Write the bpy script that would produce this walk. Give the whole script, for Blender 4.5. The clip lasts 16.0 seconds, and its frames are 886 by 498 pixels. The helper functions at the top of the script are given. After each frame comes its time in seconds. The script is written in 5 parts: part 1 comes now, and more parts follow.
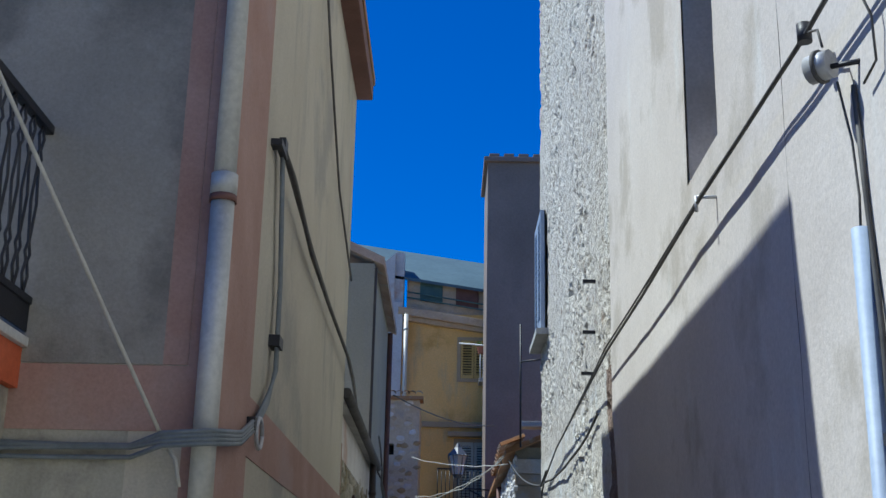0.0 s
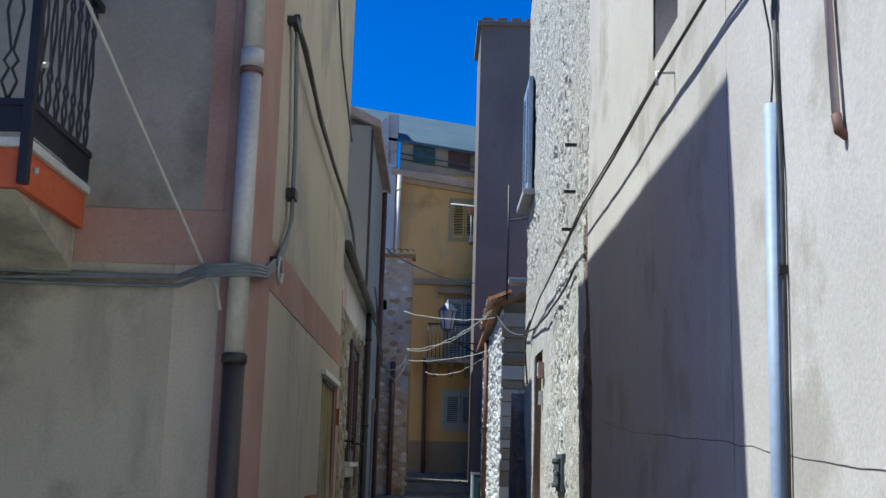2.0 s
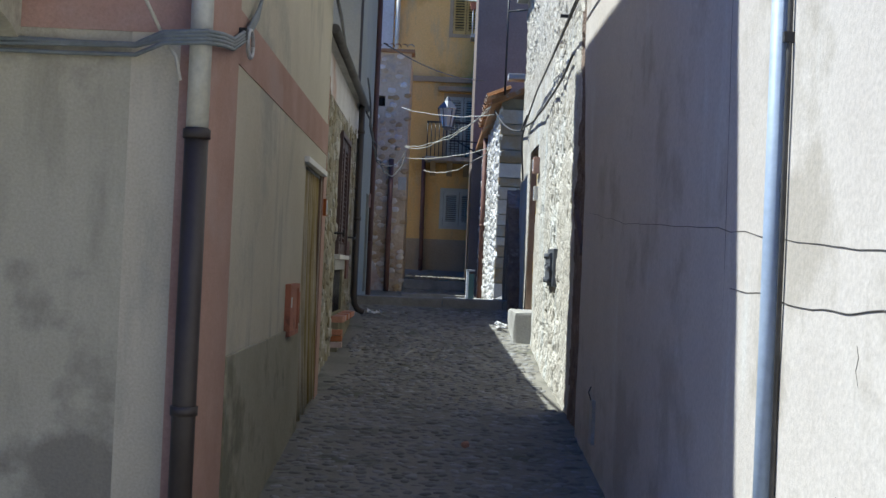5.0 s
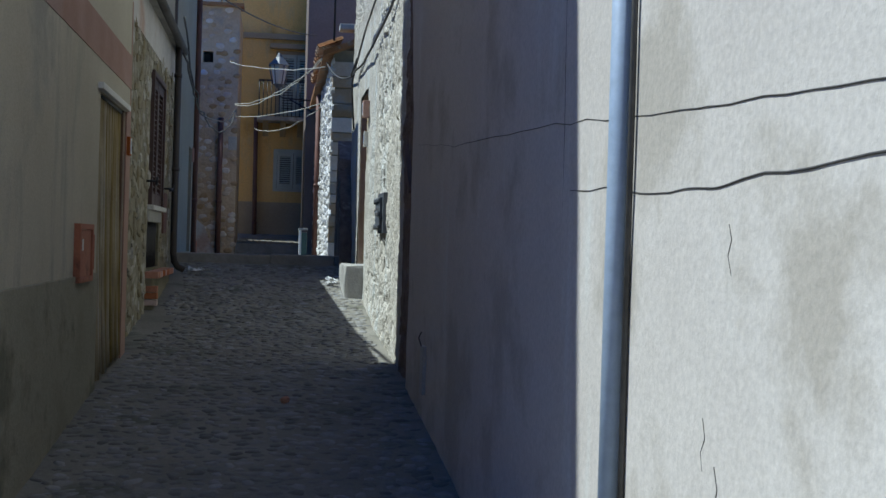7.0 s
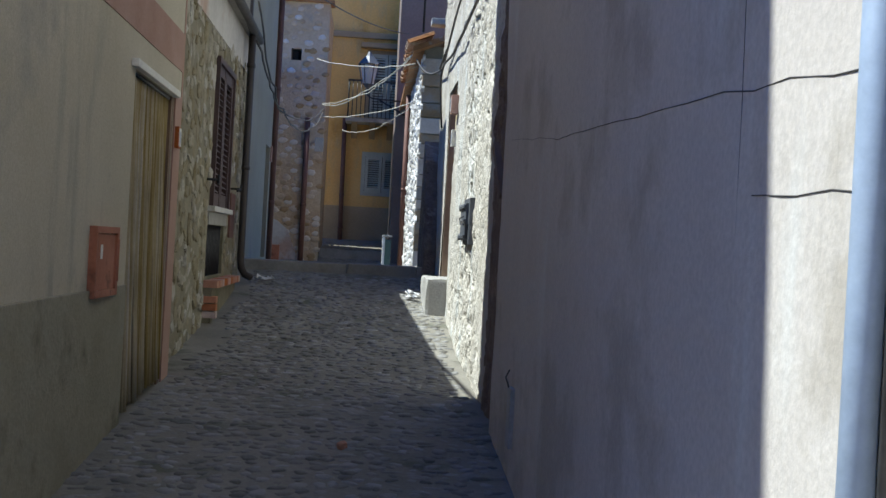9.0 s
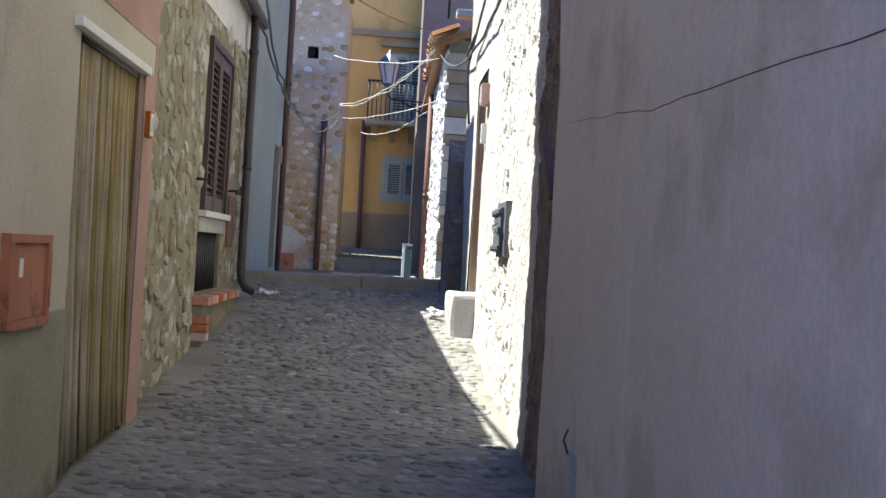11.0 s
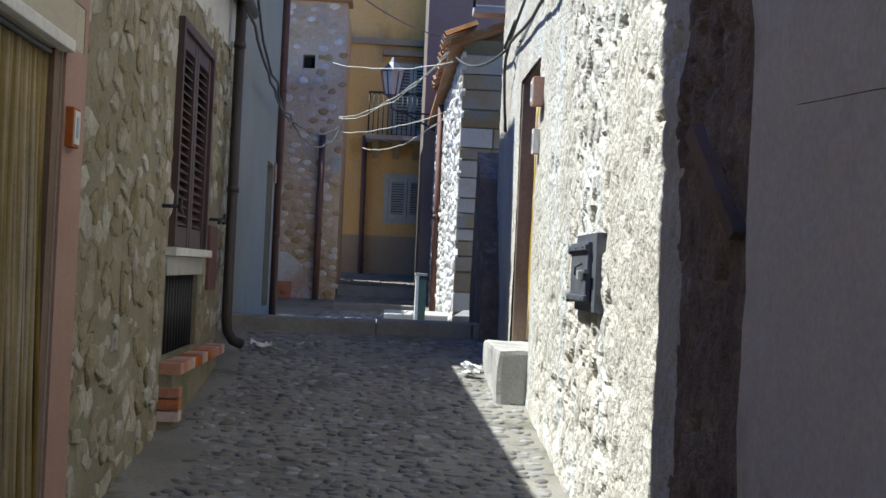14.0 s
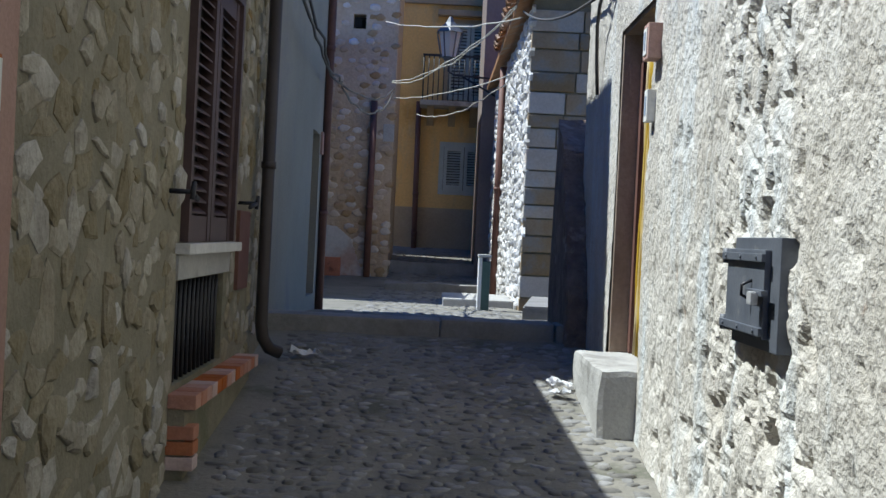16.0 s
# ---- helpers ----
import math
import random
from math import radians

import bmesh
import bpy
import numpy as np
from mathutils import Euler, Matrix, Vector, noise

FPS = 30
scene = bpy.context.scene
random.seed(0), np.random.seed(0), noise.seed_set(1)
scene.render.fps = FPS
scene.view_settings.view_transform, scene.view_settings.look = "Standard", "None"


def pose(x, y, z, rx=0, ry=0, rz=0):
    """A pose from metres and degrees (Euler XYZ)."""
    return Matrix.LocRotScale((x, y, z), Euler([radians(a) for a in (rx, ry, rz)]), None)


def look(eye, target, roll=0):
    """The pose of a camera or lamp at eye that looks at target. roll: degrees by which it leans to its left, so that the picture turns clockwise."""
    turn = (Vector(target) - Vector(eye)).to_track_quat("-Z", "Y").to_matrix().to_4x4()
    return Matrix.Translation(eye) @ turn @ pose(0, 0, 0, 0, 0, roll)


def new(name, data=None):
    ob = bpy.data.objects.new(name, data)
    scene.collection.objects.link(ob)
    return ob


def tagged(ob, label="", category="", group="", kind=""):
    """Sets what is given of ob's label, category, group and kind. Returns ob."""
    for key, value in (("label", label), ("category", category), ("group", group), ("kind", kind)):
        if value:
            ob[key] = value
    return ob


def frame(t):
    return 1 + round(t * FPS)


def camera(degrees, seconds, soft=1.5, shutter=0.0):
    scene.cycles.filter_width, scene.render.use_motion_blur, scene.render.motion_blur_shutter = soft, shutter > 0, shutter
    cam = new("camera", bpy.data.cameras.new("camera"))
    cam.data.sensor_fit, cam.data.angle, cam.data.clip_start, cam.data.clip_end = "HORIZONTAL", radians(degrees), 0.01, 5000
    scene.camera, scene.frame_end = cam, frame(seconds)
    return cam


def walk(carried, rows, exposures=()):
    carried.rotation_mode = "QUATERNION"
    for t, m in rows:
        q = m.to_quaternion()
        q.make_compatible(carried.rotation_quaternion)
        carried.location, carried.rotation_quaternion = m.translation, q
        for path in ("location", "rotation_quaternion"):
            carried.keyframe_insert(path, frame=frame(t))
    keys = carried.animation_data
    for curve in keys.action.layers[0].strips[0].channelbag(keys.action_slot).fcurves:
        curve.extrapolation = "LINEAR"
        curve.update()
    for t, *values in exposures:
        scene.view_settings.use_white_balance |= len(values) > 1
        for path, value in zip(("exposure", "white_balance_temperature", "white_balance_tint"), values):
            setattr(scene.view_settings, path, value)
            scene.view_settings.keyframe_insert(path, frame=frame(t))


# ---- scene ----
cam = camera(40.5, 16.0)

# seconds, stops, kelvin, tint
EXPOSURES = [(0.0, 0.19, 5700, -1), (1.5, 0.33, 5800, 0), (2.5, 0.38, 5850, 0), (3.5, 0.63, 5900, 0), (5.0, 0.68, 5950, 0), (7.5, 0.05, 5610, -4), (8.5, 0.4, 5810, -2), (11.0, 1.6, 6380, 4), (12.0, 1.4, 6380, 5), (12.5, 1.03, 6200, 6), (13.5, 0.98, 6200, 4), (15.0, 0.64, 5820, 2), (16.0, 0.54, 5820, 2)]
PATH = [
    (0, (-0.158, 0.25, 1.98), (-0.171, 2.164, 2.56), 1.2),
    (0.5, (-0.142, -0.348, 1.816), (-0.176, 1.588, 2.317), 0.8),
    (1, (-0.171, -0.559, 1.77), (-0.188, 1.39, 2.222), 0.7),
    (1.5, (-0.163, -0.555, 1.764), (-0.168, 1.401, 2.179), 0.4),
    (2, (-0.161, -0.554, 1.758), (-0.155, 1.414, 2.116), 1.7),
    (2.5, (-0.172, -0.574, 1.746), (-0.181, 1.408, 2.011), 2.7),
    (3, (-0.185, -0.568, 1.736), (-0.169, 1.424, 1.92), 3.6),
    (3.5, (-0.207, -0.566, 1.731), (-0.162, 1.427, 1.894), 3.5),
    (4, (-0.178, -0.524, 1.734), (-0.141, 1.471, 1.862), 3.9),
    (4.5, (-0.08, -0.395, 1.723), (-0.093, 1.602, 1.835), 4.6),
    (5, (-0.056, -0.233, 1.701), (-0.043, 1.766, 1.732), 2.5),
    (5.2, (-0.067, -0.202, 1.694), (0.029, 1.796, 1.703), 2.9),
    (7.3, (0.121, 0.585, 1.495), (0.399, 2.566, 1.478), 1.7),
    (7.5, (0.112, 0.67, 1.51), (0.356, 2.653, 1.437), 2.2),
    (8, (0.169, 0.941, 1.523), (0.378, 2.93, 1.493), 3.6),
    (8.5, (0.245, 1.296, 1.543), (0.326, 3.294, 1.516), 3.8),
    (8.7, (0.255, 1.475, 1.544), (0.382, 3.471, 1.543), 3.2),
    (10.8, (0.317, 3.007, 1.571), (0.408, 5.005, 1.552), 2.6),
    (11, (0.303, 3.148, 1.573), (0.392, 5.146, 1.582), 3.4),
    (11.5, (0.275, 3.482, 1.597), (0.226, 5.482, 1.623), 3.1),
    (12, (0.158, 3.818, 1.61), (0.271, 5.815, 1.607), 3.3),
    (12.5, (0.191, 4.212, 1.62), (0.28, 6.21, 1.622), 4.7),
    (13, (0.194, 4.592, 1.666), (0.187, 6.591, 1.697), 2.1),
    (13.5, (0.089, 4.89, 1.713), (0.218, 6.885, 1.74), 2.5),
    (14, (0.107, 5.245, 1.718), (0.202, 7.243, 1.756), 2.6),
    (14.5, (0.074, 5.63, 1.738), (0.083, 7.63, 1.733), 3.2),
    (15, (-0.036, 6.001, 1.796), (0.107, 7.991, 1.659), 3.4),
    (15.5, (0.008, 6.373, 1.84), (0.069, 8.372, 1.821), 1.3),
    (16, (-0.006, 6.758, 1.865), (0.009, 8.757, 1.844), 2.8),
]
walk(cam, [(t, look(eye, target, roll)) for t, eye, target, roll in PATH], EXPOSURES)

# ---- world, sun ----
world = bpy.data.worlds.new("sky")
scene.world = world
world.use_nodes = True
wn = world.node_tree
sky = wn.nodes.new("ShaderNodeTexSky")
sky.sky_type = "NISHITA"
sky.sun_disc = False
sky.sun_elevation = radians(58.7)
sky.sun_rotation = radians(279)
sky.air_density, sky.dust_density, sky.ozone_density = 1.0, 0.0, 3.0
sky.altitude = 3000
deep = wn.nodes.new("ShaderNodeHueSaturation")
deep.inputs["Saturation"].default_value = 1.5
deep.inputs["Hue"].default_value = 0.515
deep.inputs["Value"].default_value = 1.15
wn.links.new(sky.outputs[0], deep.inputs["Color"])
wn.links.new(deep.outputs[0], wn.nodes["Background"].inputs[0])
wn.nodes["Background"].inputs[1].default_value = 0.12
sun_data = bpy.data.lights.new("sun", "SUN")
sun_data.energy, sun_data.angle, sun_data.color = 5.0, radians(0.53), (1.0, 0.96, 0.9)
sun = new("sun", sun_data)
sun.matrix_basis = look((-10, 1.5, 16.6), (0, 0, 0))


# ---- materials ----
def mat(name, c1, c2, rough=0.9, scale=3.0, fine=60.0, bump=0.3, metal=0.0, spots=None, spot_scale=1.2, spot_at=0.56, vary=0.0, dist=0.01, streak=None, streak_at=0.55):
    """Two-scale surface: broad tone c1/c2, fine grain, optional stains, streaks and per-piece variation."""
    m = bpy.data.materials.new(name)
    m.use_nodes = True
    t = m.node_tree
    b = t.nodes["Principled BSDF"]
    b.inputs["Roughness"].default_value = rough
    b.inputs["Metallic"].default_value = metal
    geo = t.nodes.new("ShaderNodeNewGeometry")
    pos = geo.outputs["Position"]

    def nz(s, detail=6, stretch=None):
        n = t.nodes.new("ShaderNodeTexNoise")
        n.inputs["Scale"].default_value, n.inputs["Detail"].default_value, n.inputs["Roughness"].default_value = s, detail, 0.62
        if stretch:
            mp = t.nodes.new("ShaderNodeMapping")
            mp.inputs["Scale"].default_value = stretch
            t.links.new(pos, mp.inputs[0])
            t.links.new(mp.outputs[0], n.inputs[0])
        else:
            t.links.new(pos, n.inputs[0])
        return n.outputs[0]

    def ramp(src, a, z):
        r = t.nodes.new("ShaderNodeMapRange")
        r.inputs[1].default_value, r.inputs[2].default_value = a, z
        t.links.new(src, r.inputs[0])
        return r.outputs[0]

    def mix(f, a, c, how="MIX"):
        x = t.nodes.new("ShaderNodeMix")
        x.data_type, x.blend_type = "RGBA", how
        for sock, v in ((x.inputs[0], f), (x.inputs[6], a), (x.inputs[7], c)):
            if hasattr(v, "links"):
                t.links.new(v, sock)
            elif isinstance(v, tuple):
                sock.default_value = (*v, 1)
            else:
                sock.default_value = v
        return x.outputs[2]

    broad, grain = nz(scale), nz(fine, 4)
    col = mix(ramp(broad, 0.35, 0.65), c1, c2)
    if spots:
        col = mix(ramp(nz(spot_scale, 8), spot_at, spot_at + 0.1), col, spots)
    if streak:
        col = mix(ramp(nz(1.0, 8, (3.5, 3.5, 0.8)), streak_at, streak_at + 0.2), col, streak)
    if vary:
        info = t.nodes.new("ShaderNodeObjectInfo")
        add = t.nodes.new("ShaderNodeMath")
        add.operation = "ADD"
        t.links.new(info.outputs["Random"], add.inputs[0])
        t.links.new(geo.outputs["Random Per Island"], add.inputs[1])
        fr = t.nodes.new("ShaderNodeMath")
        fr.operation = "FRACT"
        t.links.new(add.outputs[0], fr.inputs[0])
        hsv = t.nodes.new("ShaderNodeHueSaturation")
        t.links.new(col, hsv.inputs["Color"])
        rv = t.nodes.new("ShaderNodeMapRange")
        rv.inputs[3].default_value, rv.inputs[4].default_value = 1 - vary, 1 + vary
        t.links.new(fr.outputs[0], rv.inputs[0])
        t.links.new(rv.outputs[0], hsv.inputs["Value"])
        rs = t.nodes.new("ShaderNodeMapRange")
        rs.inputs[3].default_value, rs.inputs[4].default_value = 1.5, 0.4
        t.links.new(fr.outputs[0], rs.inputs[0])
        t.links.new(rs.outputs[0], hsv.inputs["Saturation"])
        col = hsv.outputs[0]
    gr = t.nodes.new("ShaderNodeMapRange")
    gr.inputs[1].default_value, gr.inputs[2].default_value, gr.inputs[3].default_value, gr.inputs[4].default_value = 0.3, 0.7, 0.88, 1.08
    t.links.new(grain, gr.inputs[0])
    cmb = t.nodes.new("ShaderNodeCombineColor")
    for i in range(3):
        t.links.new(gr.outputs[0], cmb.inputs[i])
    col = mix(1.0, col, cmb.outputs[0], "MULTIPLY")
    t.links.new(col, b.inputs["Base Color"])
    if bump:
        hsum = t.nodes.new("ShaderNodeMath")
        hsum.operation = "ADD"
        t.links.new(grain, hsum.inputs[0])
        t.links.new(nz(fine / 6, 5), hsum.inputs[1])
        bp = t.nodes.new("ShaderNodeBump")
        bp.inputs["Strength"].default_value, bp.inputs["Distance"].default_value = bump, dist
        t.links.new(hsum.outputs[0], bp.inputs["Height"])
        t.links.new(bp.outputs[0], b.inputs["Normal"])
    return m


M_GROUND = mat("dusty_mortar", (0.18, 0.168, 0.14), (0.25, 0.235, 0.20), 0.95, 1.5, 45, 0.6, spots=(0.115, 0.115, 0.085), spot_scale=2.2)
M_COBBLE = mat("cobble_stone", (0.14, 0.135, 0.125), (0.25, 0.24, 0.22), 0.72, 6, 70, 0.4, vary=0.32)
M_BEIGE = mat("beige_plaster", (0.46, 0.415, 0.315), (0.53, 0.485, 0.38), 0.92, 1.2, 90, 0.25, spots=(0.36, 0.335, 0.28), spot_scale=0.9, streak=(0.33, 0.31, 0.26))
M_GREYPL = mat("stained_grey_plaster", (0.40, 0.37, 0.285), (0.47, 0.44, 0.35), 0.93, 1.1, 80, 0.3, spots=(0.24, 0.22, 0.18), spot_scale=1.3, spot_at=0.5, streak=(0.29, 0.27, 0.21))
M_UPPER = mat("dark_upper_plaster", (0.265, 0.245, 0.21), (0.335, 0.31, 0.265), 0.94, 1.4, 80, 0.3, spots=(0.19, 0.175, 0.15), spot_scale=1.1, spot_at=0.5, streak=(0.22, 0.20, 0.175))
M_PINK = mat("faded_pink_paint", (0.34, 0.20, 0.155), (0.41, 0.265, 0.215), 0.9, 2.0, 80, 0.25, spots=(0.38, 0.26, 0.22))
M_PLINTH = mat("damp_plinth_plaster", (0.27, 0.25, 0.18), (0.36, 0.33, 0.25), 0.95, 1.6, 50, 0.4, spots=(0.17, 0.16, 0.11), spot_scale=1.6, spot_at=0.52)
M_SMOOTH = mat("pale_grey_plaster", (0.56, 0.51, 0.465), (0.65, 0.605, 0.56), 0.9, 0.7, 60, 0.16, spots=(0.47, 0.425, 0.37), spot_scale=1.4, spot_at=0.52, streak=(0.66, 0.65, 0.62), streak_at=0.58)
# the brown spots are bare rubble colour plus painted shade of small pits
M_ROUGH = mat("weathered_rubble_render", (0.46, 0.425, 0.365), (0.60, 0.57, 0.51), 0.95, 2.2, 34, 0.8, dist=0.02, spots=(0.33, 0.26, 0.20), spot_scale=7.0, spot_at=0.63, streak=(0.58, 0.62, 0.63), streak_at=0.52)
M_RUBBLEUP = mat("exposed_rubble_face", (0.40, 0.36, 0.30), (0.56, 0.53, 0.47), 0.95, 7.0, 22, 1.0, dist=0.03, spots=(0.24, 0.19, 0.15), spot_scale=9.0, spot_at=0.57, streak=(0.58, 0.58, 0.55), streak_at=0.6)
M_EXPOSED = mat("exposed_brown_rubble", (0.15, 0.10, 0.075), (0.27, 0.20, 0.155), 0.95, 5.0, 24, 1.0, dist=0.03, spots=(0.33, 0.27, 0.22), spot_scale=6.0, spot_at=0.58)
# mortar colour, darkened to include the shade in gaps between stones
M_MORTAR = mat("rubble_mortar", (0.19, 0.17, 0.115), (0.26, 0.235, 0.17), 0.95, 3, 50, 0.7, spots=(0.15, 0.145, 0.09), spot_scale=1.3)
M_STONE = mat("rubble_stone", (0.23, 0.195, 0.13), (0.38, 0.345, 0.26), 0.9, 5, 40, 1.0, vary=0.35, spots=(0.40, 0.27, 0.14), spot_scale=3.0, spot_at=0.63)
M_ASHLAR = mat("ashlar_block", (0.34, 0.25, 0.16), (0.40, 0.34, 0.26), 0.9, 1.7, 40, 0.5, vary=0.4, spots=(0.33, 0.32, 0.30), spot_scale=1.7, spot_at=0.52)
M_PALESTONE = mat("pale_rubble_stone", (0.50, 0.48, 0.45), (0.60, 0.58, 0.55), 0.92, 3, 40, 0.7, vary=0.25)
M_GREYH = mat("grey_cement_render", (0.31, 0.285, 0.22), (0.37, 0.34, 0.27), 0.93, 0.8, 60, 0.3, streak=(0.27, 0.26, 0.235), spots=(0.30, 0.28, 0.25), spot_scale=0.8)
M_TOWER = mat("ochre_rubble_wall", (0.48, 0.34, 0.21), (0.57, 0.45, 0.32), 0.95, 1.3, 16, 0.8, spots=(0.42, 0.34, 0.26), spot_scale=2.2, dist=0.03)
M_TSTONE = mat("tower_stone", (0.48, 0.35, 0.23), (0.57, 0.46, 0.34), 0.95, 2, 20, 0.6, vary=0.3)
M_YELLOW = mat("ochre_yellow_plaster", (0.73, 0.43, 0.13), (0.78, 0.52, 0.21), 0.9, 0.45, 25, 0.2, spots=(0.52, 0.29, 0.07), spot_scale=0.5, spot_at=0.52, streak=(0.52, 0.40, 0.22))
M_TAN = mat("tan_plaster_base", (0.36, 0.27, 0.16), (0.42, 0.33, 0.22), 0.93, 0.8, 30, 0.3)
M_DARKH = mat("dark_mauve_render", (0.19, 0.15, 0.13), (0.25, 0.20, 0.175), 0.95, 0.6, 20, 0.4, streak=(0.17, 0.14, 0.13))
M_WHITEW = mat("white_flaking_wall", (0.50, 0.48, 0.46), (0.62, 0.6, 0.58), 0.95, 1.2, 20, 0.4, spots=(0.45, 0.33, 0.27), spot_scale=0.9)
M_ROOFBL = mat("blue_grey_roof_sheet", (0.06, 0.11, 0.14), (0.09, 0.15, 0.18), 0.75, 0.8, 8, 0.2)
M_TILE = mat("clay_roof_tile", (0.30, 0.17, 0.10), (0.40, 0.26, 0.17), 0.9, 2, 30, 0.4, vary=0.3, spots=(0.33, 0.30, 0.25), spot_scale=3)
M_CONC = mat("worn_concrete", (0.36, 0.35, 0.33), (0.46, 0.45, 0.42), 0.9, 2.5, 50, 0.5, spots=(0.28, 0.27, 0.25), spot_scale=3)
M_KERB = mat("dark_kerb_stone", (0.20, 0.19, 0.18), (0.29, 0.28, 0.265), 0.85, 3, 40, 0.5)
M_PIPEGR = mat("galvanised_pipe", (0.45, 0.45, 0.42), (0.56, 0.55, 0.50), 0.5, 2.5, 40, 0.1, metal=0.2, streak=(0.60, 0.55, 0.40))
M_PIPEDK = mat("dark_brown_pipe", (0.035, 0.027, 0.024), (0.05, 0.04, 0.036), 0.55, 3, 40, 0.1)
M_PIPEBL = mat("blue_grey_plastic_pipe", (0.30, 0.37, 0.49), (0.36, 0.43, 0.55), 0.55, 1.5, 30, 0.05)
M_PIPERU = mat("rust_brown_pipe", (0.12, 0.055, 0.04), (0.17, 0.08, 0.06), 0.7, 3, 40, 0.1)
M_COPPER = mat("pinkish_metal_pipe", (0.46, 0.36, 0.35), (0.56, 0.48, 0.48), 0.5, 4, 40, 0.05)
M_IRON = mat("black_wrought_iron", (0.012, 0.012, 0.016), (0.025, 0.025, 0.03), 0.5, 5, 60, 0.1)
M_BOXDK = mat("dark_grey_painted_metal", (0.085, 0.095, 0.115), (0.12, 0.13, 0.15), 0.5, 5, 60, 0.1, spots=(0.2, 0.2, 0.2), spot_scale=9, spot_at=0.63)
M_RUST = mat("rusty_orange_metal", (0.36, 0.13, 0.075), (0.44, 0.18, 0.11), 0.8, 4, 60, 0.2, spots=(0.20, 0.08, 0.05), spot_scale=6)
M_ORANGE = mat("orange_red_fascia", (0.52, 0.10, 0.03), (0.58, 0.13, 0.05), 0.75, 3, 40, 0.1, spots=(0.4, 0.12, 0.06))
M_WHITE = mat("white_paint", (0.68, 0.67, 0.63), (0.78, 0.77, 0.73), 0.7, 4, 50, 0.1)
M_MARBLE = mat("pale_stone_slab", (0.56, 0.55, 0.51), (0.66, 0.65, 0.61), 0.7, 4, 50, 0.2)
M_CURTAIN = mat("olive_brown_cord_curtain", (0.27, 0.21, 0.105), (0.40, 0.32, 0.17), 0.85, 3, 80, 0.2, vary=0.4)
M_GOLD = mat("gold_bead_curtain", (0.50, 0.33, 0.05), (0.60, 0.43, 0.09), 0.6, 3, 80, 0.2, vary=0.25)
M_SHUT = mat("dark_brown_shutter_paint", (0.055, 0.030, 0.027), (0.085, 0.05, 0.045), 0.5, 3, 50, 0.1)
M_SHUTGR = mat("grey_green_shutter_paint", (0.42, 0.43, 0.35), (0.50, 0.51, 0.43), 0.6, 3, 50, 0.1)
M_SHUTYE = mat("ochre_shutter_paint", (0.46, 0.30, 0.08), (0.54, 0.37, 0.12), 0.6, 3, 50, 0.1)
M_SHUTBL = mat("blue_grey_shutter_paint", (0.26, 0.32, 0.42), (0.34, 0.40, 0.50), 0.6, 3, 50, 0.1)
# near-black colour that paints the unlit depth behind openings
M_DARK = mat("interior_shade_black", (0.015, 0.013, 0.011), (0.025, 0.022, 0.02), 0.95, 3, 30, 0.0)
M_GREEN = mat("green_metal", (0.05, 0.10, 0.09), (0.08, 0.14, 0.12), 0.5, 4, 40, 0.1)
M_CABLE = mat("grey_cable", (0.13, 0.15, 0.16), (0.19, 0.21, 0.22), 0.6, 5, 40, 0.05)
M_CABLED = mat("dark_cable", (0.06, 0.055, 0.05), (0.10, 0.095, 0.09), 0.7, 5, 40, 0.05)
M_ROPE = mat("pale_rope", (0.42, 0.40, 0.35), (0.52, 0.50, 0.44), 0.9, 8, 80, 0.2)
M_BRICK = mat("terracotta_brick", (0.38, 0.155, 0.09), (0.46, 0.22, 0.14), 0.9, 5, 60, 0.4, vary=0.2)
M_PAPER = mat("white_paper_litter", (0.7, 0.7, 0.7), (0.8, 0.8, 0.8), 0.8, 6, 60, 0.1)
M_LEAF = mat("green_leaves", (0.06, 0.14, 0.02), (0.12, 0.22, 0.04), 0.6, 6, 60, 0.1)
M_DOORW = mat("brown_door_wood", (0.13, 0.08, 0.05), (0.20, 0.13, 0.09), 0.7, 3, 60, 0.3)
M_JAMB = mat("brown_stone_jamb", (0.33, 0.255, 0.19), (0.42, 0.34, 0.27), 0.9, 3, 40, 0.5, streak=(0.24, 0.18, 0.13))
M_FIX = mat("pale_metal_fixture", (0.36, 0.36, 0.36), (0.5, 0.5, 0.5), 0.5, 6, 60, 0.1, metal=0.3)

M_GLASS = bpy.data.materials.new("lantern_glass")
M_GLASS.use_nodes = True
gb = M_GLASS.node_tree.nodes["Principled BSDF"]
gb.inputs["Base Color"].default_value = (0.85, 0.88, 0.9, 1)
gb.inputs["Roughness"].default_value, gb.inputs["Transmission Weight"].default_value = 0.35, 0.7


# ---- building blocks ----
def thing(name, label, category, loc, kind="", group=""):
    e = new(name)
    e.empty_display_size = 0.2
    e.matrix_basis = Matrix.Translation(loc)
    return tagged(e, label, category, group, kind)


def part(name, bm, material, parent, label=""):
    me = bpy.data.meshes.new(name)
    bm.to_mesh(me)
    bm.free()
    me.materials.append(material)
    ob = new(name, me)
    if parent:
        ob.parent = parent
        if parent.parent is None:
            ob.matrix_parent_inverse = parent.matrix_basis.inverted()
    return tagged(ob, label)


def solo(name, bm, material, label, category, kind="", group=""):
    return tagged(part(name, bm, material, None), label, category, group, kind)


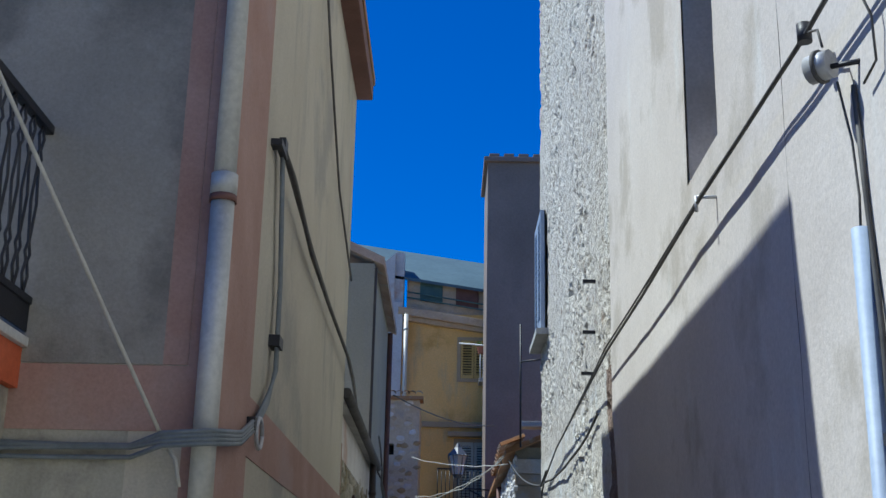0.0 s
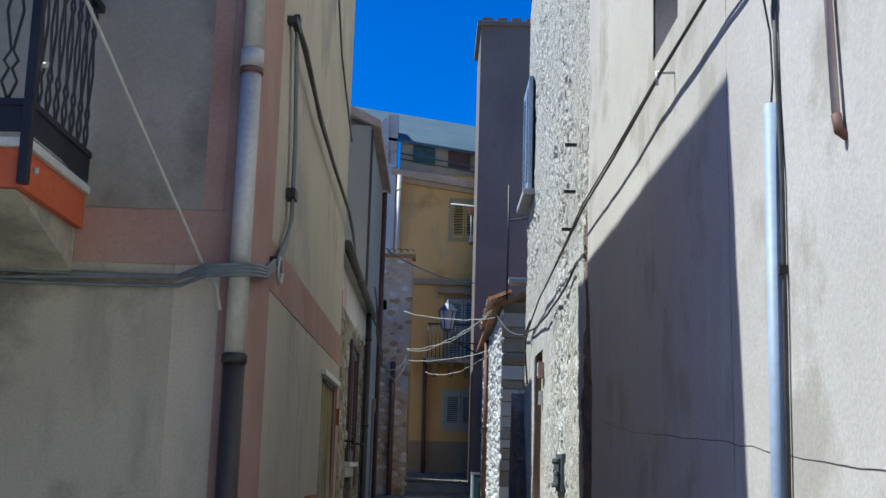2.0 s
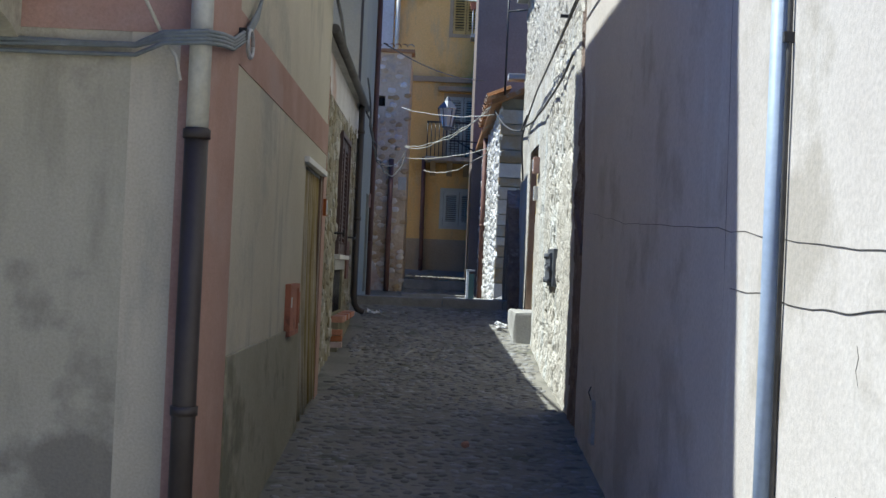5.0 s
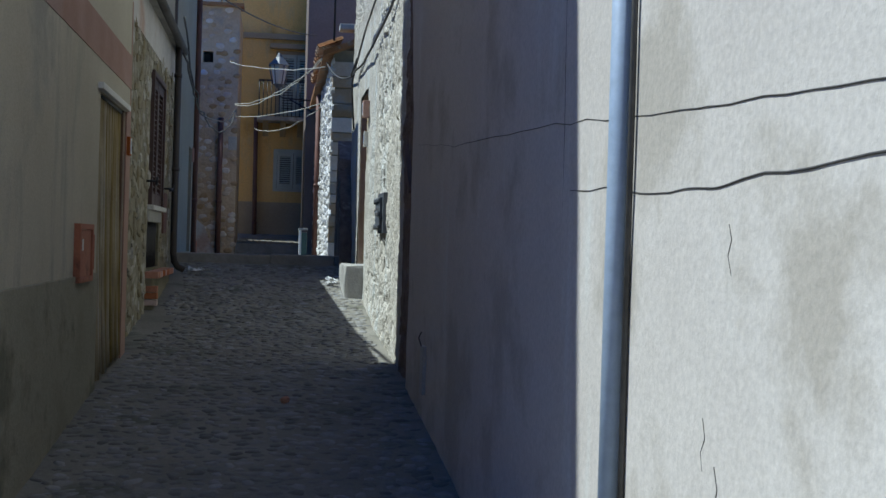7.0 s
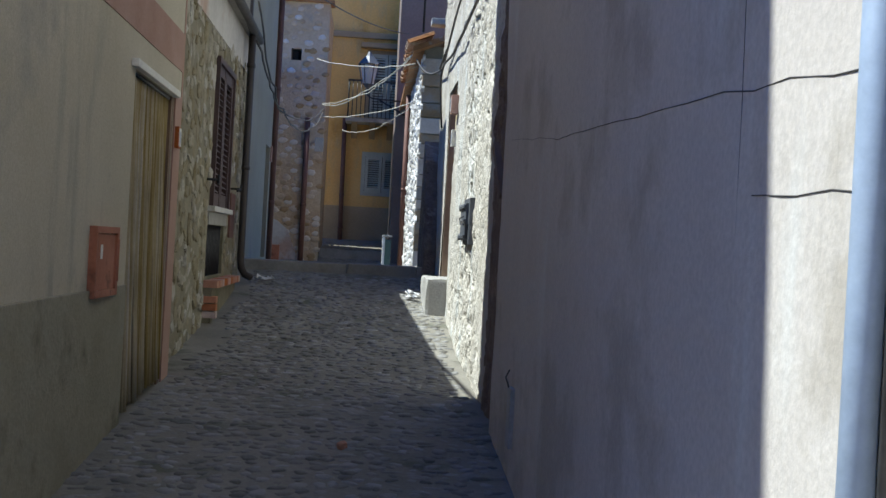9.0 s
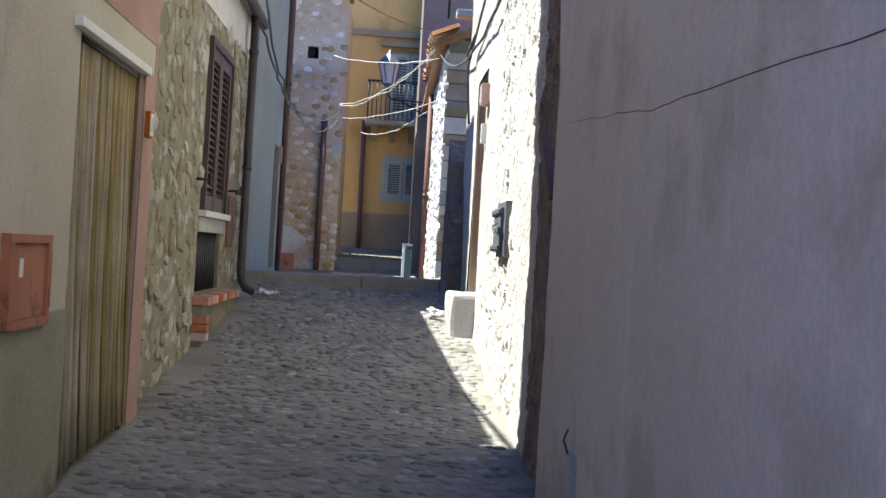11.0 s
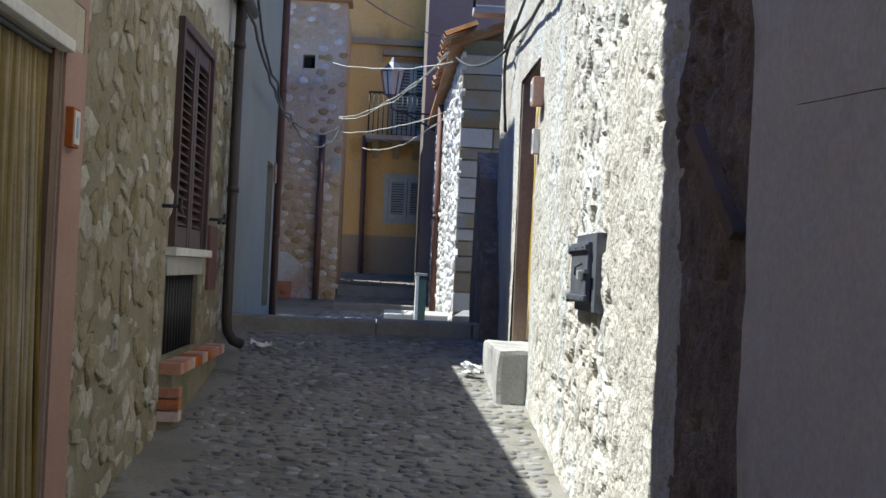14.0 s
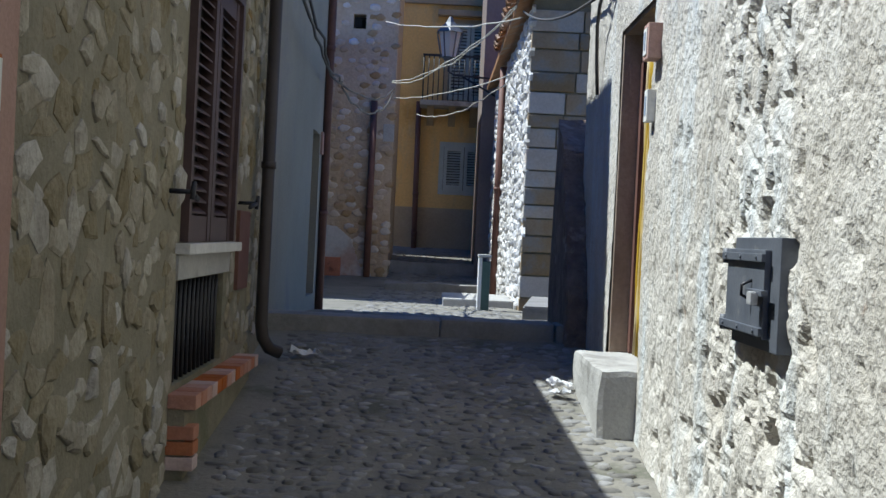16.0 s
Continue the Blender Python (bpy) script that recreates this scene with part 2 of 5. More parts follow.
def box(bm, x0, x1, y0, y1, z0, z1, bev=0.0):
    r = bmesh.ops.create_cube(bm, size=1.0)
    vs = r["verts"]
    for v in vs:
        v.co = Vector((x0 + (v.co.x + 0.5) * (x1 - x0), y0 + (v.co.y + 0.5) * (y1 - y0), z0 + (v.co.z + 0.5) * (z1 - z0)))
    if bev:
        es = {e for v in vs for e in v.link_edges}
        bmesh.ops.bevel(bm, geom=list(es), offset=bev, segments=2, profile=0.7, affect="EDGES")
    return bm


def boxes(*specs, bev=0.0):
    bm = bmesh.new()
    for s in specs:
        box(bm, *s, bev=bev)
    return bm


def holed(axis, a0, a1, u0, u1, z0, z1, holes):
    """A thick wall: axis 'x' spans a in x and u in y; axis 'y' spans a in y and u in x. Holes are (u0, u1, z0, z1)."""
    bm = bmesh.new()
    us = sorted({u0, u1, *[h[0] for h in holes], *[h[1] for h in holes]})
    zs = sorted({z0, z1, *[h[2] for h in holes], *[h[3] for h in holes]})
    for i in range(len(us) - 1):
        for j in range(len(zs) - 1):
            cu, cz = (us[i] + us[i + 1]) / 2, (zs[j] + zs[j + 1]) / 2
            if any(h[0] < cu < h[1] and h[2] < cz < h[3] for h in holes):
                continue
            if axis == "x":
                box(bm, a0, a1, us[i], us[i + 1], zs[j], zs[j + 1])
            else:
                box(bm, us[i], us[i + 1], a0, a1, zs[j], zs[j + 1])
    bmesh.ops.remove_doubles(bm, verts=bm.verts, dist=1e-4)
    inner = [f for f in bm.faces if sum(1 for g in f.verts[0].link_faces if g is not f and set(g.verts) == set(f.verts))]
    bmesh.ops.delete(bm, geom=inner, context="FACES_ONLY")
    return bm


def tube(bm, pts, r, sides=8, caps=True, r_end=None):
    """A tube along pts."""
    pts = [Vector(p) for p in pts]
    rings = []
    n = len(pts)
    ref = None
    for i, p in enumerate(pts):
        d = (pts[min(i + 1, n - 1)] - pts[max(i - 1, 0)]).normalized()
        if ref is None:
            ref = Vector((0, 0, 1)) if abs(d.z) < 0.9 else Vector((1, 0, 0))
        a = d.cross(ref).normalized()
        ref = a.cross(d)
        b = d.cross(a)
        rr = r if r_end is None else r + (r_end - r) * i / (n - 1)
        rings.append([bm.verts.new(p + rr * (math.cos(k * math.tau / sides) * a + math.sin(k * math.tau / sides) * b)) for k in range(sides)])
    for i in range(n - 1):
        for k in range(sides):
            f = bm.faces.new((rings[i][k], rings[i][(k + 1) % sides], rings[i + 1][(k + 1) % sides], rings[i + 1][k]))
            f.smooth = True
    if caps:
        bm.faces.new(rings[0][::-1])
        bm.faces.new(rings[-1])
    bmesh.ops.recalc_face_normals(bm, faces=bm.faces)
    return bm


def tubes(lines, r, sides=8):
    bm = bmesh.new()
    for l in lines:
        tube(bm, l, r, sides)
    return bm


def sag(a, b, drop, n=14, wob=0.0, seed=0):
    """Points of a slack line from a to b."""
    a, b = Vector(a), Vector(b)
    out = []
    for i in range(n + 1):
        s = i / n
        p = a.lerp(b, s) - Vector((0, 0, drop * 4 * s * (1 - s)))
        if wob and 0 < i < n:
            p += wob * noise.noise_vector(Vector((seed * 7.3, i * 0.61, 0)))
        out.append(p)
    return out


def extrude_poly(pts, axis, a, b):
    """A prism from 2D pts along an axis between a and b."""
    bm = bmesh.new()
    def at(p, s):
        return {"x": (s, p[0], p[1]), "y": (p[0], s, p[1]), "z": (p[0], p[1], s)}[axis]
    va = [bm.verts.new(at(p, a)) for p in pts]
    vb = [bm.verts.new(at(p, b)) for p in pts]
    bm.faces.new(va)
    bm.faces.new(vb[::-1])
    for i in range(len(pts)):
        j = (i + 1) % len(pts)
        bm.faces.new((va[i], vb[i], vb[j], va[j]))
    bmesh.ops.recalc_face_normals(bm, faces=bm.faces)
    return bm


def pebble(seed, sides=7, flat=0.55, ragged=0.07):
    """One low irregular stone on the xy plane, about 1 across, 1 high."""
    rnd = random.Random(seed)
    vs, fs = [], []
    angs = [(i + rnd.uniform(-0.3, 0.3)) * math.tau / sides for i in range(sides)]
    rad = [rnd.uniform(0.47 - ragged, 0.47 + ragged) for _ in angs]
    for k, (s, z) in enumerate(((1.0, -0.6), (0.93, 0.55), (flat, 0.95))):
        for a, r in zip(angs, rad):
            vs.append((math.cos(a) * r * s, math.sin(a) * r * s, z + (rnd.uniform(-0.18, 0.18) if k else 0)))
    vs.append((0, 0, 1.0 + rnd.uniform(-0.1, 0.1)))
    for k in range(2):
        for i in range(sides):
            j = (i + 1) % sides
            fs.append((k * sides + i, k * sides + j, (k + 1) * sides + j, (k + 1) * sides + i))
    for i in range(sides):
        fs.append((2 * sides + i, 2 * sides + (i + 1) % sides, 3 * sides))
    return vs, fs


def pebble_mesh(name, seed, material, sides=7, flat=0.55, smooth=True, ragged=0.07):
    vs, fs = pebble(seed, sides, flat, ragged)
    me = bpy.data.meshes.new(name)
    me.from_pydata(vs, [], fs)
    me.materials.append(material)
    if smooth:
        me.polygons.foreach_set("use_smooth", [True] * len(fs))
    return me


def joined_pebbles(name, poses, seeds, material, parent, label="", sides=7, flat=0.55, smooth=True, ragged=0.07):
    """Many stones as one part."""
    vs, fs = [], []
    protos = [pebble(s, sides, flat, ragged) for s in seeds]
    for i, m in enumerate(poses):
        pv, pf = protos[i % len(protos)]
        o = len(vs)
        vs.extend((m @ Vector(v))[:] for v in pv)
        fs.extend(tuple(o + q for q in f) for f in pf)
    me = bpy.data.meshes.new(name)
    me.from_pydata(vs, [], fs)
    me.materials.append(material)
    if smooth:
        me.polygons.foreach_set("use_smooth", [True] * len(fs))
    ob = new(name, me)
    ob.parent = parent
    if parent and parent.parent is None:
        ob.matrix_parent_inverse = parent.matrix_basis.inverted()
    return tagged(ob, label, kind="stuff")


def scatter(u0, u1, v0, v1, du, dv, rnd, jit=0.3, skip=None):
    """Jittered brick-like places (u, v, size)."""
    out = []
    v, row = v0, 0
    while v < v1:
        u = u0 + (row % 2) * du * 0.5 + rnd.uniform(-0.2, 0.2) * du
        while u < u1:
            s = rnd.uniform(0.72, 1.2)
            pu, pv = u + rnd.uniform(-jit, jit) * du * 0.5, v + rnd.uniform(-jit, jit) * dv
            if u0 < pu < u1 and v0 < pv < v1 and not (skip and skip(pu, pv)):
                out.append((pu, pv, s))
            u += du * s
        v += dv
        row += 1
    return out


# the ground's height along the lane
LANE = ((-400, -0.25), (-6, -0.2), (0, 0.05), (5, 0.31), (6.2, 0.42), (8, 0.575), (9.4, 0.64), (10.5, 0.71), (11.4, 0.80), (12.6, 0.95), (13.7, 1.09), (14.45, 1.2), (14.7, 1.25), (16, 1.21), (19, 1.10), (22, 1.05), (26, 1.0), (28, 1.15), (31, 1.62), (400, 1.7))


def gz(y):
    return float(np.interp(y, [p[0] for p in LANE], [p[1] for p in LANE]))


XL, XR = -0.96, 0.96

# ---- ground ----
gx = [-400, -120, -40, -15, -8, -5, -3.5, -2.5, -2, -1.6] + [-1.3 + 0.1 * i for i in range(27)] + [1.6, 2, 3, 5, 10, 40, 120, 400]
gy = [-400, -120, -40, -15, -8, -5, -3] + [-2 + 0.12 * i for i in range(284)] + [33, 36, 45, 70, 150, 400]
gv = [(x, y, gz(y) + (0.012 * noise.noise(Vector((x * 2.2, y * 2.2, 0))) + 0.006 * noise.noise(Vector((x * 7, y * 7, 3))) if abs(x) < 3 else 0)) for y in gy for x in gx]
nx = len(gx)
gf = [(j * nx + i, j * nx + i + 1, (j + 1) * nx + i + 1, (j + 1) * nx + i) for j in range(len(gy) - 1) for i in range(nx - 1)]
gme = bpy.data.meshes.new("ground")
gme.from_pydata(gv, [], gf)
gme.materials.append(M_GROUND)
gme.polygons.foreach_set("use_smooth", [True] * len(gf))
ground = tagged(new("ground", gme), "dusty mortar lane bed climbing between the houses", "ground", kind="structure")


# ---- smaller builders ----
def pipe_run(name, pts, r, material, parent=None, joints=(), label="", category="pipe", sides=14):
    """A pipe with collars at joint points."""
    p = thing(name, label, category, pts[-1]) if parent is None else parent
    part("pipe", tube(bmesh.new(), pts, r, sides), material, p)
    for j in joints:
        a, d = Vector(j[0]), Vector(j[1])
        part("collar", tube(bmesh.new(), [a - d * 0.03, a + d * 0.03], r * 1.18, sides), material if len(j) < 3 else j[2], p)
    return p


def louvre_shutter(parent, axis, face, u0, u1, z0, z1, sign, material, n, leaves=2, surround=None, depth=0.05):
    """Closed louvred shutters in a wall: axis is the wall's normal, face its plane, sign the way out."""
    def bx(bm, u_a, u_b, d0, d1, za, zb):
        lo, hi = sorted((face + sign * d0, face + sign * d1))
        if axis == "x":
            box(bm, lo, hi, u_a, u_b, za, zb)
        else:
            box(bm, u_a, u_b, lo, hi, za, zb)
        return bm
    if surround:
        w = 0.09
        bm = bmesh.new()
        for s in ((u0 - w, u0, z0 - w, z1 + w), (u1, u1 + w, z0 - w, z1 + w), (u0, u1, z1, z1 + w), (u0, u1, z0 - w, z0)):
            bx(bm, s[0], s[1], -0.02, 0.03, s[2], s[3])
        part("surround", bm, surround, parent)
    width = (u1 - u0) / leaves
    for k in range(leaves):
        a, b = u0 + k * width + 0.006, u0 + (k + 1) * width - 0.006
        st = min(0.07, width * 0.16)
        bm = bmesh.new()
        bx(bm, a, a + st, 0, depth, z0, z1)
        bx(bm, b - st, b, 0, depth, z0, z1)
        for za, zb in ((z0, z0 + st * 1.6), (z1 - st * 1.3, z1)):
            bx(bm, a + st, b - st, 0.003, depth - 0.003, za, zb)
        leaf = part("shutter_leaf", bm, material, parent)
        za, zb = z0 + st * 1.6, z1 - st * 1.3
        step = (zb - za) / n
        for i in range(n):
            z = za + (i + 0.5) * step
            h, t = step * 0.62, 0.008
            bm = bmesh.new()
            q = [(depth * 0.15, z + h / 2), (depth * 0.15, z + h / 2 + t), (depth * 0.85, z - h / 2 + t), (depth * 0.85, z - h / 2)]
            va, vb = [], []
            for d, zz in q:
                if axis == "x":
                    va.append(bm.verts.new((face + sign * d, a + st, zz)))
                    vb.append(bm.verts.new((face + sign * d, b - st, zz)))
                else:
                    va.append(bm.verts.new((a + st, face + sign * d, zz)))
                    vb.append(bm.verts.new((b - st, face + sign * d, zz)))
            bm.faces.new(va)
            bm.faces.new(vb[::-1])
            for m in range(4):
                bm.faces.new((va[m], vb[m], vb[(m + 1) % 4], va[(m + 1) % 4]))
            bmesh.ops.recalc_face_normals(bm, faces=bm.faces)
            part("slat", bm, material, leaf)
    # black sheet painting the shade behind the slats
    bm = bmesh.new()
    bx(bm, u0, u1, -0.012, -0.002, z0, z1)
    part("dark_backing", bm, M_DARK, parent)


def tile_row(parent, p0, p1, slope, length, n, r=0.075):
    """A row of half-round roof tiles, each running down the slope vector."""
    p0, p1, sl = Vector(p0), Vector(p1), Vector(slope).normalized()
    rnd = random.Random(5)
    along = (p1 - p0).normalized()
    up = along.cross(sl)
    if up.z < 0:
        up = -up
    for i in range(n):
        c = p0.lerp(p1, (i + 0.5) / n) + sl * rnd.uniform(-0.03, 0.03)
        bm = bmesh.new()
        rows = []
        for s, rr in ((0, r), (length, r * 1.12)):
            row = []
            for k in range(7):
                a = math.pi * k / 6
                row.append(bm.verts.new(c + sl * s + along * math.cos(a) * rr + up * math.sin(a) * rr * 0.8))
            rows.append(row)
        for k in range(6):
            bm.faces.new((rows[0][k], rows[0][k + 1], rows[1][k + 1], rows[1][k])).smooth = True
        geom = bmesh.ops.solidify(bm, geom=bm.faces[:], thickness=0.014)
        part("roof_tile", bm, M_TILE, parent)


# ---- beige house with its balcony wall ----
beige = thing("beige_house", "beige plastered house with faded pink bands and corner", "house", (-2.5, 6.8, 0.3), kind="structure")
FY = 4.40
bf = part("front_wall", boxes((-6.5, XL - 0.3, FY, FY + 0.3, -0.3, 6.2)), M_GREYPL, beige, "stained grey-beige plaster")
bs = part("side_wall", holed("x", XL - 0.3, XL, FY, 9.41, -0.3, 6.2, [(7.95, 9.16, -0.3, 2.37)]), M_BEIGE, beige)
part("upper_coat", boxes((-6.5, -1.16, FY - 0.005, FY + 0.01, 2.794, 6.2)), M_UPPER, beige, "dark weathered upper plaster")
part("pink_band", boxes((-6.5, -1.07, FY - 0.004, FY + 0.01, 2.56, 2.79)), M_PINK, beige, "faded pink band")
part("pink_corner", boxes((-1.16, -1.072, FY - 0.005, FY + 0.01, 2.794, 6.2)), M_PINK, beige)
part("pink_corner", boxes((-1.07, XL + 0.004, FY - 0.006, FY + 0.01, -0.2, 6.2)), M_PINK, beige)
part("pink_corner", boxes((XL - 0.01, XL + 0.006, FY, FY + 0.64, 0.0, 6.2)), M_PINK, beige)
part("pink_band", boxes((XL - 0.01, XL + 0.004, FY + 0.64, 9.41, 2.56, 2.80)), M_PINK, beige, "faded pink band")
pl = bmesh.new()
box(pl, XL - 0.01, XL + 0.014, FY + 0.645, 7.93, -0.2, 1.27, bev=0.006)
part("plinth", pl, M_PLINTH, beige, "damp olive-grey plinth")
part("plinth", boxes((XL - 0.01, XL + 0.010, 9.164, 9.41, 0.2, 2.4)), M_PINK, beige)
br = extrude_poly([(XL + 0.14, 6.2), (XL + 0.14, 6.27), (-4.0, 7.5), (-4.0, 7.4), (-1.2, 6.2)], "y", FY - 0.15, 9.5)
roof = part("roof", br, M_TILE, beige)
part("eave_board", boxes((XL - 0.02, XL + 0.13, FY - 0.1, 9.46, 6.05, 6.197), bev=0.01), M_PIPERU, beige)
part("back_wall", boxes((-6.5, -6.2, FY + 0.3, 9.4, -0.3, 6.2), (-6.2, XL - 0.3, 9.11, 9.41, -0.3, 6.2)), M_BEIGE, beige)
part("door_lintel", boxes((XL - 0.05, XL + 0.035, 7.84, 9.18, 2.372, 2.412), bev=0.006), M_WHITE, beige, "white painted lintel board")
part("door_jamb", boxes((XL - 0.1, XL - 0.003, 9.08, 9.156, 0.5, 2.368)), M_DOORW, beige)
# black sheet in place of the shaded room behind the curtain
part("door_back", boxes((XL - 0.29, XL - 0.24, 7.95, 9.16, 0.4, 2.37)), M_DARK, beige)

# cord curtain in the doorway
cur = thing("door_curtain", "olive-brown hanging cord curtain filling the doorway", "curtain", (XL - 0.03, 8.68, 0.62))
part("curtain_rail", tube(bmesh.new(), [(XL - 0.02, 7.97, 2.355), (XL - 0.02, 9.07, 2.355)], 0.012), M_IRON, cur)
rc = random.Random(3)
for i in range(58):
    y = 7.97 + i * 0.0192
    d = rc.uniform(-0.014, 0.014)
    pts = []
    for k in range(9):
        s = k / 8
        pts.append((XL - 0.028 + d * s + 0.03 * s * s + 0.004 * math.sin(i * 1.7 + k), y + 0.010 * math.sin(i * 0.9) * s + rc.uniform(-0.002, 0.002), 2.35 - s * (2.35 - gz(y) - 0.03 - rc.uniform(0, 0.03))))
    part("cord", tube(bmesh.new(), pts, 0.0105, 5), M_CURTAIN, cur)

# meter box
mb = thing("meter_box", "rusty orange metal meter box set in the plaster", "meter box", (XL, 7.36, 1.235))
MY0, MY1, MZ0, MZ1 = 7.12, 7.60, 1.235, 1.558
part("frame", boxes((XL, XL + 0.035, MY0, MY1, MZ0, MZ0 + 0.03), (XL, XL + 0.035, MY0, MY1, MZ1 - 0.03, MZ1), (XL, XL + 0.035, MY0, MY0 + 0.04, MZ0 + 0.03, MZ1 - 0.03), (XL, XL + 0.035, MY1 - 0.04, MY1, MZ0 + 0.03, MZ1 - 0.03)), M_RUST, mb)
part("door", boxes((XL, XL + 0.024, MY0 + 0.042, MY1 - 0.042, MZ0 + 0.032, MZ1 - 0.032), bev=0.004), M_RUST, mb)
part("paint_patch", boxes((XL + 0.02, XL + 0.0265, 7.25, 7.29, 1.41, 1.475), bev=0.002), M_WHITE, mb, "flake of white paint")
part("hinge", tube(bmesh.new(), [(XL + 0.03, MY1 - 0.02, 1.3), (XL + 0.03, MY1 - 0.02, 1.5)], 0.012), M_RUST, mb)

# corner downpipe
PX, PY = XL - 0.02, FY - 0.07
dp = thing("downpipe", "galvanised corner downpipe with a dark lower length", "downpipe", (PX, PY, 0.3))
up_pipe = part("upper_pipe", tube(bmesh.new(), [(PX, PY, 6.15), (PX, PY, 3.42)], 0.041, 16), M_PIPEGR, dp, "weathered galvanised pipe")
part("lower_pipe", tube(bmesh.new(), [(PX, PY, 3.42), (PX, PY, 2.19)], 0.043, 16), M_PIPEGR, dp)
part("collar", tube(bmesh.new(), [(PX, PY, 3.48), (PX, PY, 3.40)], 0.049, 16), M_PIPEGR, dp)
part("rust_ring", tube(bmesh.new(), [(PX, PY, 3.40), (PX, PY, 3.375)], 0.050, 16), M_PIPERU, dp, "rusted band")
part("foot_pipe", tube(bmesh.new(), [(PX, PY, 2.19), (PX, PY, 0.22)], 0.046, 16), M_PIPEDK, dp, "dark brown cast iron pipe")
for z in (1.1, 2.15):
    part("clamp", tube(bmesh.new(), [(PX, PY, z), (PX, PY, z + 0.035)], 0.053, 16), M_PIPEDK, dp)

# bundled service cable
cb = thing("service_cable", "bundled grey service cables clipped across the plaster", "cable", (-2.0, FY, 2.5))
for k in range(4):
    o = 0.014 * k
    wob = [(-6.0 + 0.28 * i, FY - 0.02 - 0.006 * (k % 2), 2.475 + o + 0.012 * math.sin(i * 0.7 + k * 2)) for i in range(18)]
    wob += [(-1.10, PY - 0.10, 2.49 + o), (XL + 0.02, PY - 0.10, 2.50 + o), (XL + 0.055, PY + 0.06, 2.52 + o), (XL + 0.03, 4.75, 2.57 + o), (XL + 0.03, 5.1, 2.68 + o), (XL + 0.03, 5.36, 2.82 + o), (XL + 0.03, 5.52 + o, 3.0), (XL + 0.03, 5.50 + o, 3.4), (XL + 0.03, 5.33 + o, 3.97)]
    part("cable", tube(bmesh.new(), wob, 0.009, 6), M_CABLE, cb)
for k in range(2):
    part("cable", tube(bmesh.new(), [(XL + 0.04, 5.33, 3.97), (XL + 0.05 + 0.01 * k, 5.55, 3.92), (XL + 0.05, 6.5, 3.84 - 0.02 * k), (XL + 0.05, 7.6, 3.80), (XL + 0.06, 8.98, 3.77), (XL + 0.05, 9.6, 3.74 - 0.03 * k), (XL + 0.0, 10.8, 3.68), (XL - 0.02, 12.4, 3.62), (XL - 0.02, 14.0, 3.5)], 0.013, 6), M_CABLED, cb)
part("cable", tube(bmesh.new(), [(XL + 0.02, 6.3, 6.0), (XL + 0.03, 7.1, 5.3), (XL + 0.03, 8.0, 4.75), (XL + 0.03, 9.3, 4.45)], 0.008, 6), M_CABLED, cb)
part("bracket", boxes((XL, XL + 0.05, 5.18, 5.25, 3.94, 3.97), (XL + 0.02, XL + 0.05, 5.25, 5.37, 3.94, 3.97), (XL + 0.02, XL + 0.05, 5.29, 5.37, 3.97, 4.02)), M_IRON, cb)
part("clip", boxes((XL, XL + 0.05, 5.47, 5.59, 3.10, 3.15)), M_IRON, cb)
ring = bmesh.new()
tube(ring, [(XL + 0.04, 5.12 + 0.075 * math.cos(a * math.tau / 16), 2.66 + 0.06 * math.sin(a * math.tau / 16)) for a in range(17)], 0.010, 6)
part("ring", ring, M_FIX, cb, "iron ring")
part("bracket", boxes((XL, XL + 0.04, 5.00, 5.08, 2.66, 2.71)), M_IRON, cb)

# slack rope
rp = thing("rope", "pale slack rope tied to the cable bundle", "rope", (-1.05, 4.2, 2.37))
part("strand", tube(bmesh.new(), sag((-2.0, 2.71, 4.66), (-1.1, 4.28, 2.50), 0.01, 16), 0.007, 6), M_ROPE, rp)
part("strand", tube(bmesh.new(), [(-1.1, 4.28, 2.50), (-1.06, 4.27, 2.45), (-1.04, 4.27, 2.36)], 0.007, 6), M_ROPE, rp)
kn = bmesh.new()
bmesh.ops.create_icosphere(kn, subdivisions=2, radius=0.022, matrix=Matrix.Translation((-1.1, 4.28, 2.5)))
part("knot", kn, M_ROPE, rp)

# balcony
bal = thing("balcony", "black wrought-iron balcony on an orange-edged slab", "balcony", (-2.6, 4.0, 2.75))
BX, BY0, BY1 = -1.68, 3.62, FY
part("slab", boxes((-4.6, BX, BY0, BY1, 2.795, 2.83), bev=0.008), M_MARBLE, bal, "pale stone slab edge")
part("fascia", boxes((-4.6, BX - 0.02, BY0 + 0.02, BY1, 2.65, 2.793)), M_ORANGE, bal, "orange-red painted slab edge")
part("soffit", extrude_poly([(BY0 + 0.05, 2.648), (BY1, 2.648), (BY1, 2.45), (BY1 - 0.12, 2.5)], "x", -4.5, BX - 0.05), M_GREYPL, bal)
part("top_rail", boxes((-4.6, BX, BY0, BY0 + 0.035, 3.60, 3.635), (BX - 0.035, BX, BY0 + 0.035, BY1, 3.60, 3.635), bev=0.005), M_IRON, bal)
part("lower_rail", boxes((-4.6, BX, BY0 + 0.005, BY0 + 0.03, 2.95, 2.975), (BX - 0.03, BX - 0.005, BY0 + 0.03, BY1, 2.95, 2.975)), M_IRON, bal)
part("kick_panel", boxes((-4.6, BX - 0.01, BY0 + 0.012, BY0 + 0.02, 2.85, 2.95), (BX - 0.02, BX - 0.012, BY0 + 0.02, BY1, 2.85, 2.95)), M_IRON, bal)
part("corner_post", boxes((BX - 0.035, BX + 0.002, BY0 - 0.002, BY0 + 0.035, 2.66, 3.66), bev=0.004), M_IRON, bal)
